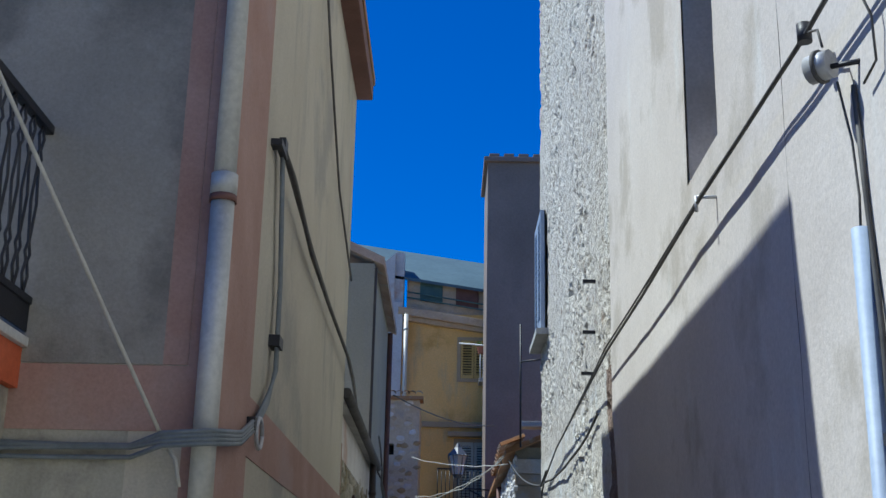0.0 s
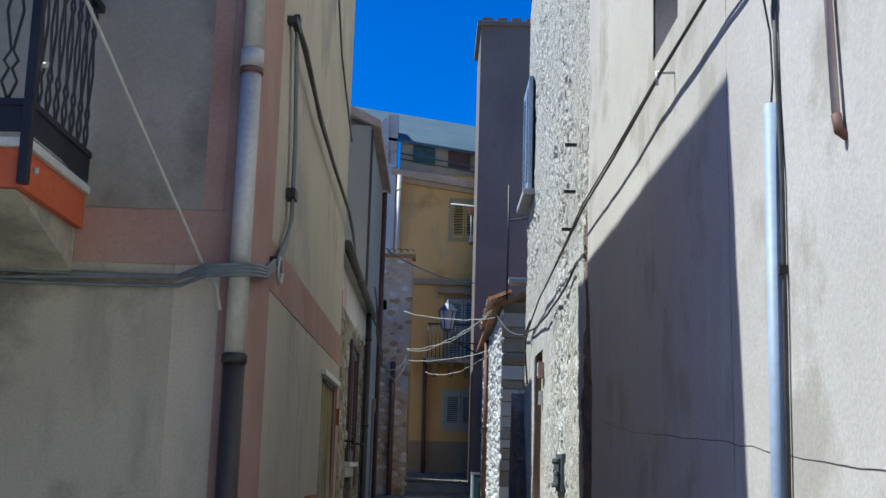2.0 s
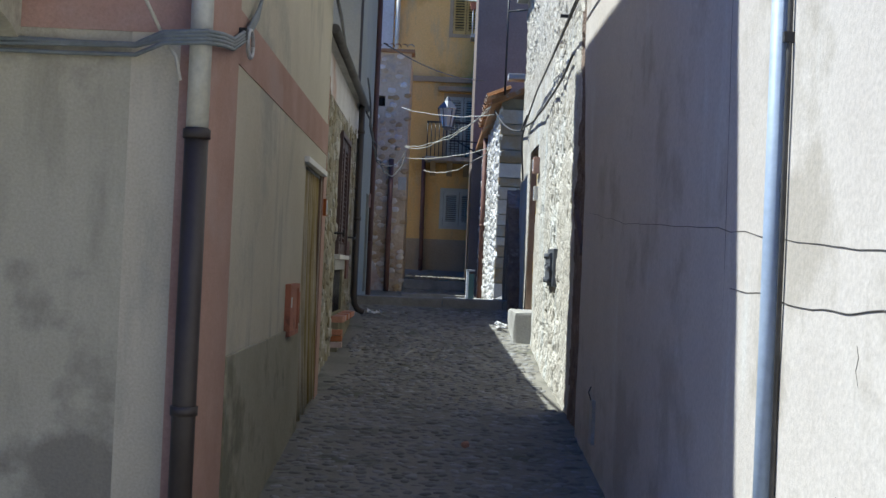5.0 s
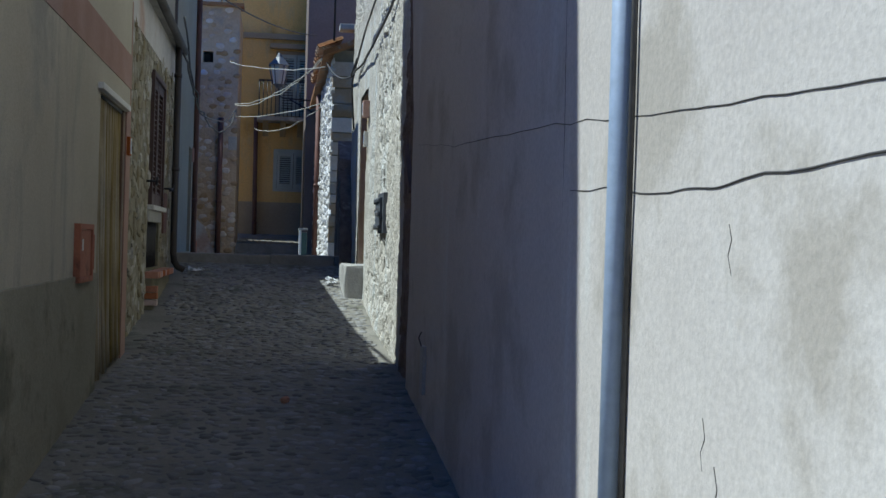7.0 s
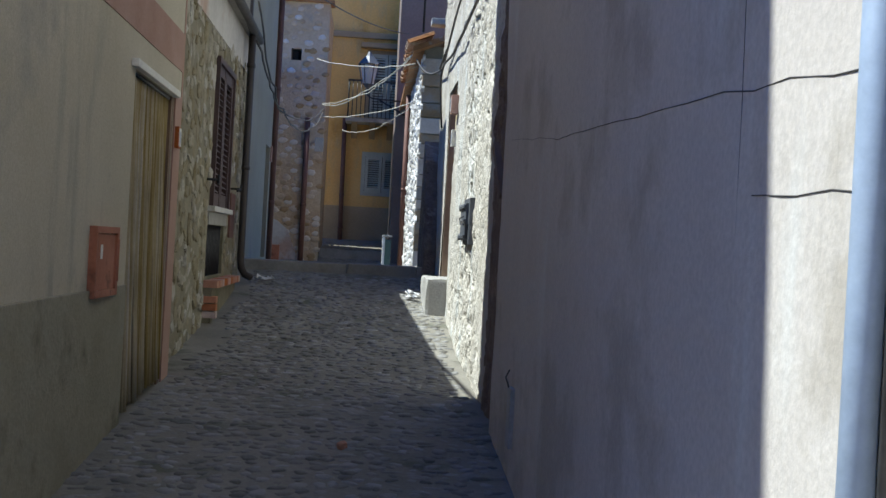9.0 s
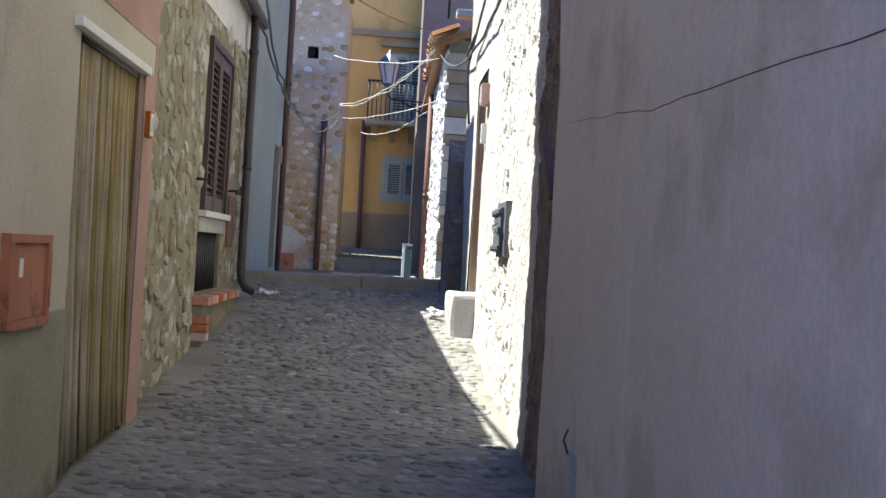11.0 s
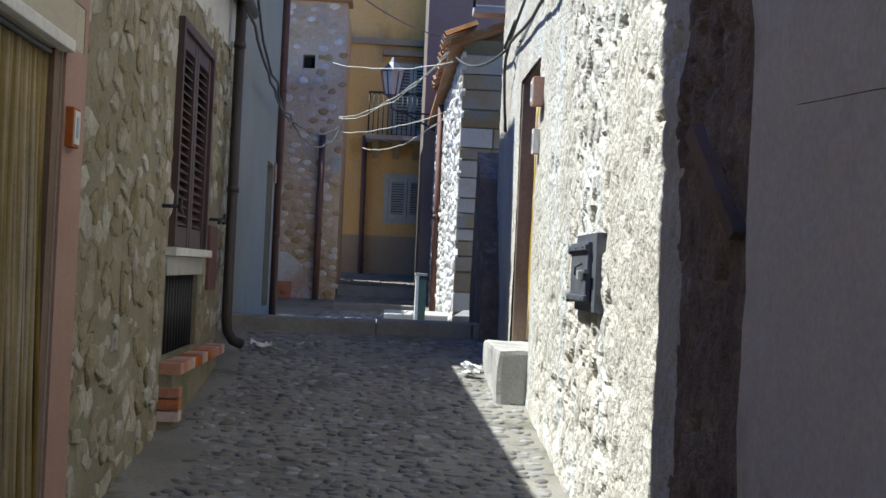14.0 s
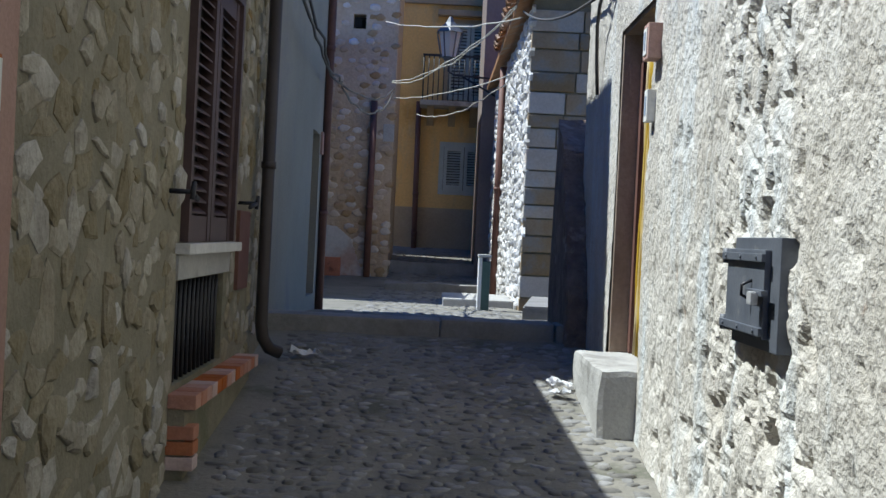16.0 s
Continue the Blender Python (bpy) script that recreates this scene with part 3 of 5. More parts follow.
def baluster(x, y, along):
    """A bar with a diamond at each end and a long leaf between."""
    bm = bmesh.new()
    z0, z1 = 2.97, 3.60
    prof = [(0, 0), (0.028, 0.07), (0.006, 0.12), (0.026, 0.15), (0.004, 0.19), (0.03, 0.34), (0.004, 0.48), (0.026, 0.51), (0.006, 0.54), (0.028, 0.59), (0, 0.63)]
    for sgn in (-1, 1):
        pts = []
        for w, h in prof:
            o = sgn * w
            pts.append((x + (o if along == "x" else 0), y + (o if along == "y" else 0), z0 + h))
        tube(bm, pts, 0.006, 5)
    part("baluster", bm, M_IRON, bal)
for i in range(26):
    baluster(BX - 0.10 - i * 0.11, BY0 + 0.017, "x")
for i in range(7):
    baluster(BX - 0.017, BY0 + 0.10 + i * 0.10, "y")
part("bolt", tube(bmesh.new(), [(BX + 0.004, BY0 + 0.06, 3.12), (BX + 0.02, BY0 + 0.06, 3.12)], 0.012), M_FIX, bal)
part("bolt", tube(bmesh.new(), [(BX + 0.004, BY0 + 0.06, 2.72), (BX + 0.02, BY0 + 0.06, 2.72)], 0.012), M_FIX, bal)

bal.location += Vector((0.04, 0.0, 0.05))

# ---- stone house ----
XS = -1.05
stone = thing("stone_house", "rubble-stone house with brown shutters and a low eave", "house", (-2.5, 11.3, 0.7), kind="structure")
WIN = (11.74, 12.80, 1.79, 2.97)
GRA = (11.66, 12.76, 1.20, 1.63)
sw = part("side_wall", holed("x", XS - 0.35, XS, 9.415, 14.15, -0.2, 3.56, [WIN, GRA]), M_MORTAR, stone, "mortared rubble wall")
part("eave", extrude_poly([(XS + 0.03, 3.56), (XS + 0.08, 3.55), (XS + 0.08, 3.60), (-3.6, 4.6), (-3.6, 4.5), (XS - 0.3, 3.56)], "y", 9.415, 14.15), M_CONC, stone)
part("upper_plaster", boxes((XS - 0.01, XS + 0.012, 9.42, 14.13, 3.2, 3.55)), M_WHITEW, stone, "flaking pale plaster under the eave")
part("gutter", tube(bmesh.new(), [(XS + 0.11, 9.43, 3.59), (XS + 0.11, 14.1, 3.55)], 0.04, 12), M_CABLED, stone)
part("window_plaster", boxes((XS - 0.02, XS + 0.012, 11.64, 12.86, 1.635, 1.735)), M_CONC, stone)
part("door_edge", boxes((XS - 0.005, XL + 0.002, 9.412, 9.46, 0.3, 3.2)), M_PINK, stone)
louvre_shutter(stone, "x", XS - 0.045, WIN[0], WIN[1], WIN[2], WIN[3], 1, M_SHUT, 20, depth=0.06)
wf = bmesh.new()
for s in ((WIN[0] - 0.05, WIN[0], WIN[2], WIN[3] + 0.05), (WIN[1], WIN[1] + 0.05, WIN[2], WIN[3] + 0.05), (WIN[0], WIN[1], WIN[3], WIN[3] + 0.05)):
    box(wf, XS - 0.06, XS + 0.035, *s)
part("window_frame", wf, M_SHUT, stone)
part("window_sill", boxes((XS - 0.05, XS + 0.06, 11.62, 12.92, 1.74, 1.785), bev=0.006), M_MARBLE, stone, "pale stone sill")
# cellar darkness behind the bars, painted as a black sheet
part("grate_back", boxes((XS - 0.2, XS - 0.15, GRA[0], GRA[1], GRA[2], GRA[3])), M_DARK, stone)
for i in range(12):
    y = GRA[0] + 0.04 + i * (GRA[1] - GRA[0] - 0.08) / 11
    part("grate_bar", tube(bmesh.new(), [(XS - 0.03, y, GRA[2]), (XS - 0.03, y, GRA[3])], 0.011, 6), M_IRON, stone)
for y in (11.42, 13.1):
    hk = tubes([[(XS - 0.02, y, 1.99), (XS + 0.11, y, 1.99)], [(XS + 0.10, y - 0.01, 1.96), (XS + 0.105, y, 2.03)], [(XS + 0.085, y - (0.17 if y < 12 else -0.14) * -1, 1.965), (XS + 0.10, y, 1.99)]], 0.011, 6)
    part("shutter_hook", hk, M_IRON, stone, "black iron shutter stay")
part("meter_door", boxes((XS - 0.01, XS + 0.02, 13.08, 13.42, 1.53, 1.95), bev=0.005), M_PIPERU, stone, "brown meter hatch")
led = thing("brick_ledge", "terracotta brick ledge below the cellar grate", "ledge", (XS, 12.3, 0.75), kind="structure")
rb = random.Random(8)
for i in range(14):
    y = 11.6 + i * 0.122
    part("brick", boxes((XS, XS + 0.115 + rb.uniform(0, 0.003), y, y + 0.114, 1.115, 1.175), bev=0.005), M_BRICK, led)
part("mortar_base", boxes((XS - 0.01, XS + 0.07, 11.61, 13.3, 0.6, 1.113)), M_MORTAR, led)
for i in range(3):
    part("brick", boxes((XS, XS + 0.112, 11.6 - 0.004, 11.71, 0.93 + i * 0.062 - 0.062, 0.93 + i * 0.062 - 0.008), bev=0.005), M_BRICK, led)

# black downpipe at the end of the stone house
gp = thing("downpipe", "black painted downpipe bent out at the kerb", "downpipe", (XS + 0.085, 13.58, 1.12))
GX, GY = XS + 0.085, 13.58
part("pipe", tube(bmesh.new(), [(GX, GY, 3.6), (GX, GY, 1.32), (GX + 0.01, GY + 0.01, 1.24), (GX + 0.04, GY + 0.05, 1.18), (GX + 0.10, GY + 0.09, 1.15)], 0.036, 14), M_PIPEDK, gp)
for z in (3.2, 2.2):
    part("clamp", tube(bmesh.new(), [(GX, GY, z), (GX, GY, z + 0.04)], 0.043, 14), M_PIPEDK, gp)

# ---- grey house ----
XG = -1.07
grey = thing("grey_house", "grey cement-rendered house with a dark doorway", "house", (-2.5, 15.6, 1.2), kind="structure")
part("side_wall", holed("x", XG - 0.3, XG, 14.17, 17.8, 0.5, 6.0, [(16.9, 17.5, 1.3, 2.72)]), M_GREYH, grey)
part("near_wall", extrude_poly([(-3.6, 0.5), (XG - 0.3, 0.5), (XG - 0.3, 6.0), (-3.6, 7.15)], "y", 14.17, 14.47), M_GREYH, grey)
part("end_wall", extrude_poly([(-3.6, 0.5), (XG - 0.3, 0.5), (XG - 0.3, 6.0), (-3.6, 7.15)], "y", 17.5, 17.8), M_GREYH, grey)
part("roof", extrude_poly([(XG + 0.12, 5.96), (XG + 0.12, 6.06), (-3.7, 7.35), (-3.7, 7.2)], "y", 14.1, 17.9), M_TILE, grey)
# the doorway's shade, painted as a near-black sheet
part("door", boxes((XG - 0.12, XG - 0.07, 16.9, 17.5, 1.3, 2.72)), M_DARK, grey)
part("number_plate", boxes((XG, XG + 0.02, 17.55, 17.68, 2.55, 2.75), bev=0.003), M_BRICK, grey)
part("corner_board", boxes((XG - 0.005, XG + 0.03, 14.18, 14.25, 1.3, 5.95)), M_PIPEDK, grey)
g2 = thing("downpipe", "dark brown downpipe on the corner of the grey house", "downpipe", (XG + 0.06, 17.74, 1.25))
part("pipe", tube(bmesh.new(), [(XG + 0.035, 17.74, 5.95), (XG + 0.035, 17.74, 1.1)], 0.038, 12), M_PIPERU, g2)
for z in (2.0, 3.5):
    part("clamp", tube(bmesh.new(), [(XG + 0.035, 17.74, z), (XG + 0.035, 17.74, z + 0.05)], 0.045, 12), M_PIPERU, g2)

# ---- rubble tower ----
TY = 27.5
tower = thing("rubble_outbuilding", "low ochre rubble outbuilding under loose roof tiles", "house", (-2.2, 28.5, 0.9), kind="structure")
tw = part("front_wall", holed("y", TY, TY + 0.5, -4.0, -0.80, 0.2, 6.62, [(-1.58, -1.36, 5.37, 5.62)]), M_TOWER, tower)
part("side_wall", boxes((-1.3, -0.803, TY + 0.5, 30.0, 0.2, 6.6)), M_TOWER, tower)
# black sheets painting the shade inside the hole
part("hole_back", boxes((-1.6, -1.34, TY + 0.3, TY + 0.33, 5.35, 5.64)), M_DARK, tower)
part("hole_plate", boxes((-1.565, -1.44, TY + 0.1, TY + 0.12, 5.42, 5.58)), M_DARK, tower)
part("plaster_patch", extrude_poly([(-2.6, 0.6), (-1.20, 0.6), (-1.26, 1.25), (-1.45, 1.75), (-1.7, 1.95), (-2.6, 2.05)], "y", TY - 0.03, TY + 0.01), M_WHITEW, tower, "remains of pale plaster")
part("cornice", boxes((-4.0, -0.72, TY - 0.10, TY + 0.5, 6.62, 6.70), bev=0.01), M_TILE, tower)
tile_row(tower, (-3.2, TY + 0.45, 6.86), (-0.75, TY + 0.45, 6.86), (0, -1, -0.25), 0.55, 16, 0.08)
part("quoin", boxes((-0.98, -0.79, TY - 0.02, TY + 0.1, 3.45, 3.75), bev=0.015), M_PALESTONE, tower)
pipe_run("downpipe", [(-1.15, TY - 0.07, 4.15), (-1.15, TY - 0.07, 0.7)], 0.06, M_PIPERU, None, [((-1.15, TY - 0.07, 2.3), (0, 0, 1))], "rust-brown downpipe on the rubble outbuilding", "downpipe")
rbx = thing("meter_box", "small red-orange box on the outbuilding's foot", "meter box", (-1.75, TY - 0.1, 1.15))
part("case", boxes((-1.93, -1.60, TY - 0.15, TY - 0.03, 1.05, 1.42), bev=0.01), M_RUST, rbx)
part("lid", boxes((-1.90, -1.63, TY - 0.165, TY - 0.15, 1.08, 1.39), bev=0.004), M_RUST, rbx)
tnb = random.Random(11)
poses = []
for u, v, s in scatter(-2.6, -0.82, 0.8, 6.6, 0.21, 0.15, tnb, 0.4, lambda u, v: abs(u + 1.47) < 0.2 and 5.25 < v < 5.75):
    if tnb.random() < 0.8:
        poses.append(pose(u, TY, v, 90, 0, tnb.uniform(-8, 8)) @ Matrix.Diagonal((0.2 * s, 0.135 * s, 0.014, 1)))
joined_pebbles("wall_stones", poses, range(40, 52), M_TSTONE, tw)

# added out of view: blocks the sun from part of the far lane
blocker = thing("unseen_shade_wall", "unseen wall added to shade the lane before the outbuilding", "wall", (-2.0, 23, 1), kind="structure")
part("wall", boxes((-2.4, -2.05, 21.0, 27.49, 0.3, 5.2)), M_GREYH, blocker)

# ---- yellow house ----
YY = 31.0
yel = thing("yellow_house", "ochre-yellow house with grey-green shutters and a balcony", "house", (0.3, 32, 1.6), kind="structure")
yw = part("front_wall", holed("y", YY, YY + 0.4, -1.38, 6.0, 1.0, 9.5, [(0.15, 0.85, 7.8, 8.8), (0.10, 0.92, 2.80, 3.68), (0.10, 0.95, 4.62, 6.15)]), M_YELLOW, yel)
part("base_band", boxes((-1.37, 6.0, YY - 0.012, YY + 0.01, 1.0, 2.43)), M_TAN, yel, "tan plaster base")
part("string_course", boxes((-1.4, 6.0, YY - 0.09, YY + 0.01, 6.52, 6.66), bev=0.015), M_TAN, yel)
part("cornice", boxes((-1.5, 6.0, YY - 0.28, YY + 0.1, 9.42, 9.62), (-1.45, 6.0, YY - 0.16, YY + 0.1, 9.30, 9.42), bev=0.02), M_TOWER, yel)
part("attic_wall", boxes((-1.3, 6.0, YY + 0.1, YY + 0.5, 9.62, 10.52)), M_TOWER, yel)
for i in range(5):
    part("attic_opening", boxes((-0.95 + i * 0.95, -0.35 + i * 0.95, YY + 0.06, YY + 0.12, 9.95, 10.45)), M_GREEN if i % 2 == 0 else M_PIPERU, yel, "boarded attic opening")
part("attic_rail", tubes([[(-1.3, YY - 0.05, 9.95), (6, YY - 0.05, 9.85)], [(-1.3, YY - 0.05, 10.1), (6, YY - 0.05, 10.0)]], 0.02, 6), M_GREEN, yel)
part("pier", boxes((-1.62, -1.381, YY - 0.1, YY + 0.5, 9.6, 11.15)), M_WHITEW, yel)
part("roof", extrude_poly([(YY - 0.1, 10.40), (YY - 0.1, 10.48), (YY + 2.5, 11.95), (YY + 2.5, 11.85)], "x", -2.9, 6.2), M_ROOFBL, yel, "blue-grey sheet roof")
part("side_wing", boxes((-6.0, -1.385, YY - 0.25, YY + 3.0, 1.0, 9.75)), M_WHITEW, yel, "pale flaking side wing")
part("side_wing_top", extrude_poly([(-6.0, 9.75), (-1.62, 9.75), (-1.62, 11.1), (-2.15, 10.6), (-6.0, 10.3)], "y", YY - 0.2, YY + 0.3), M_WHITEW, yel)
# the roofline falls towards the lane's sunny side
for ob in yel.children:
    if ob.name.split(".")[0] in ("roof", "attic_wall", "attic_opening", "attic_rail", "cornice"):
        for v in ob.data.vertices:
            v.co.z -= 0.14 * (v.co.x + 1.4)
louvre_shutter(yel, "y", YY + 0.0, 0.15, 0.85, 7.8, 8.8, -1, M_SHUTYE, 12, surround=M_TAN)
louvre_shutter(yel, "y", YY + 0.0, 0.10, 0.92, 2.80, 3.68, -1, M_SHUTGR, 13, surround=M_SHUTGR)
louvre_shutter(yel, "y", YY + 0.0, 0.10, 0.95, 4.62, 6.15, -1, M_SHUTGR, 20, surround=M_TAN)
part("door_hood", boxes((-0.15, 1.2, YY - 0.22, YY, 6.28, 6.40), bev=0.02), M_TAN, yel)
yb = part("balcony_slab", boxes((-0.42, 2.2, YY - 0.75, YY, 4.42, 4.52), bev=0.015), M_CONC, yel)
for x in (-0.28, 0.15, 0.58, 1.0):
    part("balcony_bracket", extrude_poly([(YY - 0.55, 4.42), (YY, 4.42), (YY, 4.08), (YY - 0.15, 4.2)], "x", x, x + 0.14), M_TAN, yel)
part("balcony_rail", boxes((-0.40, 2.2, YY - 0.73, YY - 0.69, 5.38, 5.42), (-0.40, -0.36, YY - 0.69, YY, 5.38, 5.42)), M_IRON, yel)
for i in range(26):
    part("baluster", tube(bmesh.new(), [(-0.38 + i * 0.1, YY - 0.71, 4.52), (-0.38 + i * 0.1, YY - 0.71, 5.38)], 0.011, 5), M_IRON, yel)
for i in range(6):
    part("baluster", tube(bmesh.new(), [(-0.38, YY - 0.6 + i * 0.1, 4.52), (-0.38, YY - 0.6 + i * 0.1, 5.38)], 0.011, 5), M_IRON, yel)
pipe_run("downpipe", [(-0.45, YY - 0.08, 4.55), (-0.42, YY - 0.08, 1.55)], 0.055, M_PIPERU, None, [((-0.43, YY - 0.08, 2.7), (0, 0, 1)), ((-0.42, YY - 0.08, 1.9), (0, 0, 1))], "rust-brown downpipe on the yellow house", "downpipe")
pipe_run("downpipe", [(-1.28, YY - 0.35, 9.4), (-1.28, YY - 0.35, 6.0)], 0.06, M_PIPEGR, None, [((-1.28, YY - 0.35, 9.0), (0, 0, 1))], "grey downpipe at the yellow house's corner", "downpipe")
uk = thing("window_balcony", "small railed balcony with a potted green plant", "balcony", (0.85, YY - 0.4, 7.7))
part("slab", boxes((0.62, 1.7, YY - 0.6, YY, 7.62, 7.72), bev=0.01), M_CONC, uk)
part("rail", tubes([[(0.65, YY - 0.58, 8.5), (1.7, YY - 0.58, 8.5)], [(0.65, YY - 0.58, 8.5), (0.65, YY, 8.5)], [(0.65, YY - 0.58, 7.7), (0.65, YY - 0.58, 8.5)]], 0.018, 6), M_WHITE, uk)
for i in range(9):
    part("baluster", tube(bmesh.new(), [(0.72 + i * 0.11, YY - 0.58, 7.72), (0.72 + i * 0.11, YY - 0.58, 8.5)], 0.01, 5), M_WHITE, uk)
part("drying_line", tube(bmesh.new(), [(0.1, YY - 0.7, 8.58), (1.5, YY - 0.7, 8.48)], 0.02, 5), M_WHITE, uk)
pt = thing("potted_plant", "green leafy plant in a red trough on the rail", "plant", (0.85, YY - 0.58, 8.4))
part("trough", extrude_poly([(0.56, 8.52), (0.60, 8.34), (1.2, 8.34), (1.24, 8.52)], "y", YY - 0.66, YY - 0.5), M_RUST, pt)
lv = bmesh.new()
rl = random.Random(4)
for i in range(140):
    m = pose(rl.uniform(0.55, 1.2), YY - 0.58 + rl.uniform(-0.09, 0.09), 8.54 + rl.uniform(0, 0.11), rl.uniform(0, 90), rl.uniform(0, 90), rl.uniform(0, 360))
    vs = [lv.verts.new(m @ Vector(c)) for c in ((0, -0.035, 0), (0.016, 0, 0.006), (0, 0.035, 0), (-0.016, 0, 0.006))]
    lv.faces.new(vs)
part("leaves", lv, M_LEAF, pt)

# ---- smooth-plastered house on the sunny side ----
smooth = thing("plaster_house", "tall pale grey plastered house with a slit window", "house", (2.5, 2, 0.1), kind="structure")
SX, SEND = 0.96, 8.06


def relief_wall(name, x, ys, zs, amp, hole=None, material=None, parent=None, depth=0.3, label="", fn=None):
    """A wall facing -x as a fine uneven sheet with a solid back; hole is (y0, y1, z0, z1)."""
    ny, nzv = len(ys), len(zs)
    verts, faces = [], []
    for z in zs:
        for y in ys:
            verts.append((x + fn(y, z) * amp, y, z))
    for j in range(nzv - 1):
        for i in range(ny - 1):
            cy, cz = (ys[i] + ys[i + 1]) / 2, (zs[j] + zs[j + 1]) / 2
            if hole and hole[0] < cy < hole[1] and hole[2] < cz < hole[3]:
                continue
            a = j * ny + i
            faces.append((a, a + ny, a + ny + 1, a + 1))
    me = bpy.data.meshes.new(name)
    me.from_pydata(verts, [], faces)
    me.materials.append(material)
    me.polygons.foreach_set("use_smooth", [True] * len(faces))
    ob = new(name, me)
    ob.parent = parent
    ob.matrix_parent_inverse = parent.matrix_basis.inverted()
    return tagged(ob, label)


def soft(y, z):
    return noise.noise(Vector((y * 0.8, z * 0.8, 1.0))) * 0.6 + noise.noise(Vector((y * 3, z * 3, 5.0))) * 0.3 + noise.noise(Vector((y * 9, z * 9, 9.0))) * 0.1


def jag(z):
    """The ragged end of the plaster coat."""
    return 0.05 * noise.noise(Vector((0, z * 2.5, 4))) + 0.02 * noise.noise(Vector((0, z * 11, 8)))


SLIT = (5.0, 5.62, 3.92, 5.3)
ys = [-7 + 0.25 * i for i in range(21)] + [-1.75 + 0.08 * i for i in range(131)]
ys = [y for y in ys if y < SEND - 0.02] + [SEND]
zs = [-0.3 + 0.08 * i for i in range(119)]
part("core", holed("x", SX + 0.012, SX + 0.35, -7.0, 8.04, -0.3, 9.2, [SLIT]), M_SMOOTH, smooth)
face = relief_wall("plaster_face", SX, ys, zs, 0.010, SLIT, M_SMOOTH, smooth, fn=soft, label="uneven pale plaster")
for v in face.data.vertices:
    if v.co.y > SEND - 0.01:
        v.co.y += jag(v.co.z) + 0.3 * min(1.0, max(0.0, v.co.z - 2.3))
# the slit's inner shade, painted as a black sheet
part("slit_back", boxes((SX + 0.33, SX + 0.36, 4.9, 5.7, 3.8, 5.4)), M_DARK, smooth)
part("roof", extrude_poly([(SX - 0.2, 9.2), (SX - 0.2, 9.3), (5.0, 10.6), (5.0, 9.2)], "y", -7.1, 8.75), M_TILE, smooth)
part("end_walls", boxes((SX + 0.35, 5.0, -7.0, -6.7, -0.3, 9.2), (SX + 0.35, 5.0, 7.9, 8.2, -0.3, 9.2)), M_SMOOTH, smooth)


def crack(pts, r=0.004, seed=0):
    out = []
    for i in range(len(pts) - 1):
        a, b = pts[i], pts[i + 1]
        for k in range(6):
            s = k / 6
            y, z = a[0] + (b[0] - a[0]) * s, a[1] + (b[1] - a[1]) * s
            out.append((SX + 0.010 * soft(y, z) - 0.0005, y, z + 0.012 * noise.noise(Vector((y * 5, seed, 0)))))
    y, z = pts[-1]
    out.append((SX + 0.010 * soft(y, z), y, z))
    part("crack", tube(bmesh.new(), out, r, 5, r_end=r * 0.4), M_CABLED, smooth, "dark crack in the plaster")


crack([(-0.4, 1.60), (0.3, 1.66), (1.2, 1.70), (2.0, 1.755), (2.59, 1.786), (2.94, 1.805), (4.11, 1.885), (5.66, 1.96), (6.22, 1.979), (6.53, 2.01), (7.74, 2.105)], 0.0024, 1)
crack([(-0.2, 1.69), (0.8, 1.66), (1.4, 1.67), (2.0, 1.655), (2.57, 1.639), (2.73, 1.635), (2.98, 1.631), (3.2, 1.638), (3.43, 1.658), (3.89, 1.672)], 0.0034, 2)
crack([(4.02, 4.9), (4.0, 3.0), (3.98, 1.6)], 0.0014, 4)
crack([(2.63, 1.56), (2.615, 1.53), (2.63, 1.50), (2.61, 1.46)], 0.0014, 6)
crack([(2.74, 1.18), (2.725, 1.14), (2.745, 1.11), (2.73, 1.07)], 0.0014, 8)
crack([(2.67, 1.09), (2.65, 1.05), (2.66, 1.01), (2.64, 0.97)], 0.0016, 9)

# blue-grey conduit and its dark neighbour, a cable that also draws the conduit's shadow
cp = thing("conduit_pipe", "tall blue-grey plastic conduit fixed up the plaster", "pipe", (SX, 3.33, 0.3))
part("pipe", tube(bmesh.new(), [(SX - 0.03, 3.29, 2.98), (SX - 0.03, 3.29, 0.16)], 0.025, 16), M_PIPEBL, cp)
dk = thing("cable_and_shadow_line", "thin dark cable that also draws the conduit's shadow line", "cable", (SX, 3.30, 0.3))
part("cable", tube(bmesh.new(), [(SX - 0.012, 3.30, 3.4), (SX - 0.012, 3.28, 3.1), (SX - 0.012, 3.245, 2.7), (SX - 0.012, 3.245, 0.2)], 0.008, 6), M_CABLED, dk)
part("clip", boxes((SX - 0.03, SX + 0.005, 3.235, 3.255, 2.40, 2.43)), M_IRON, dk)
part("clip", boxes((SX - 0.03, SX + 0.005, 3.305, 3.33, 1.735, 1.75)), M_IRON, cp)
c2 = thing("metal_pipe", "short pinkish metal pipe ending in a bent stub", "pipe", (SX, 2.78, 2.7))
part("pipe", tube(bmesh.new(), [(SX - 0.025, 2.86, 5.5), (SX - 0.025, 2.73, 3.31), (SX - 0.025, 2.67, 2.76)], 0.012, 10), M_COPPER, c2)
part("elbow", tube(bmesh.new(), [(SX - 0.025, 2.67, 2.76), (SX - 0.02, 2.662, 2.71), (SX + 0.01, 2.66, 2.69)], 0.015, 10), M_PIPERU, c2)
part("collar", tube(bmesh.new(), [(SX - 0.025, 2.731, 3.33), (SX - 0.025, 2.729, 3.29)], 0.016, 10), M_COPPER, c2)

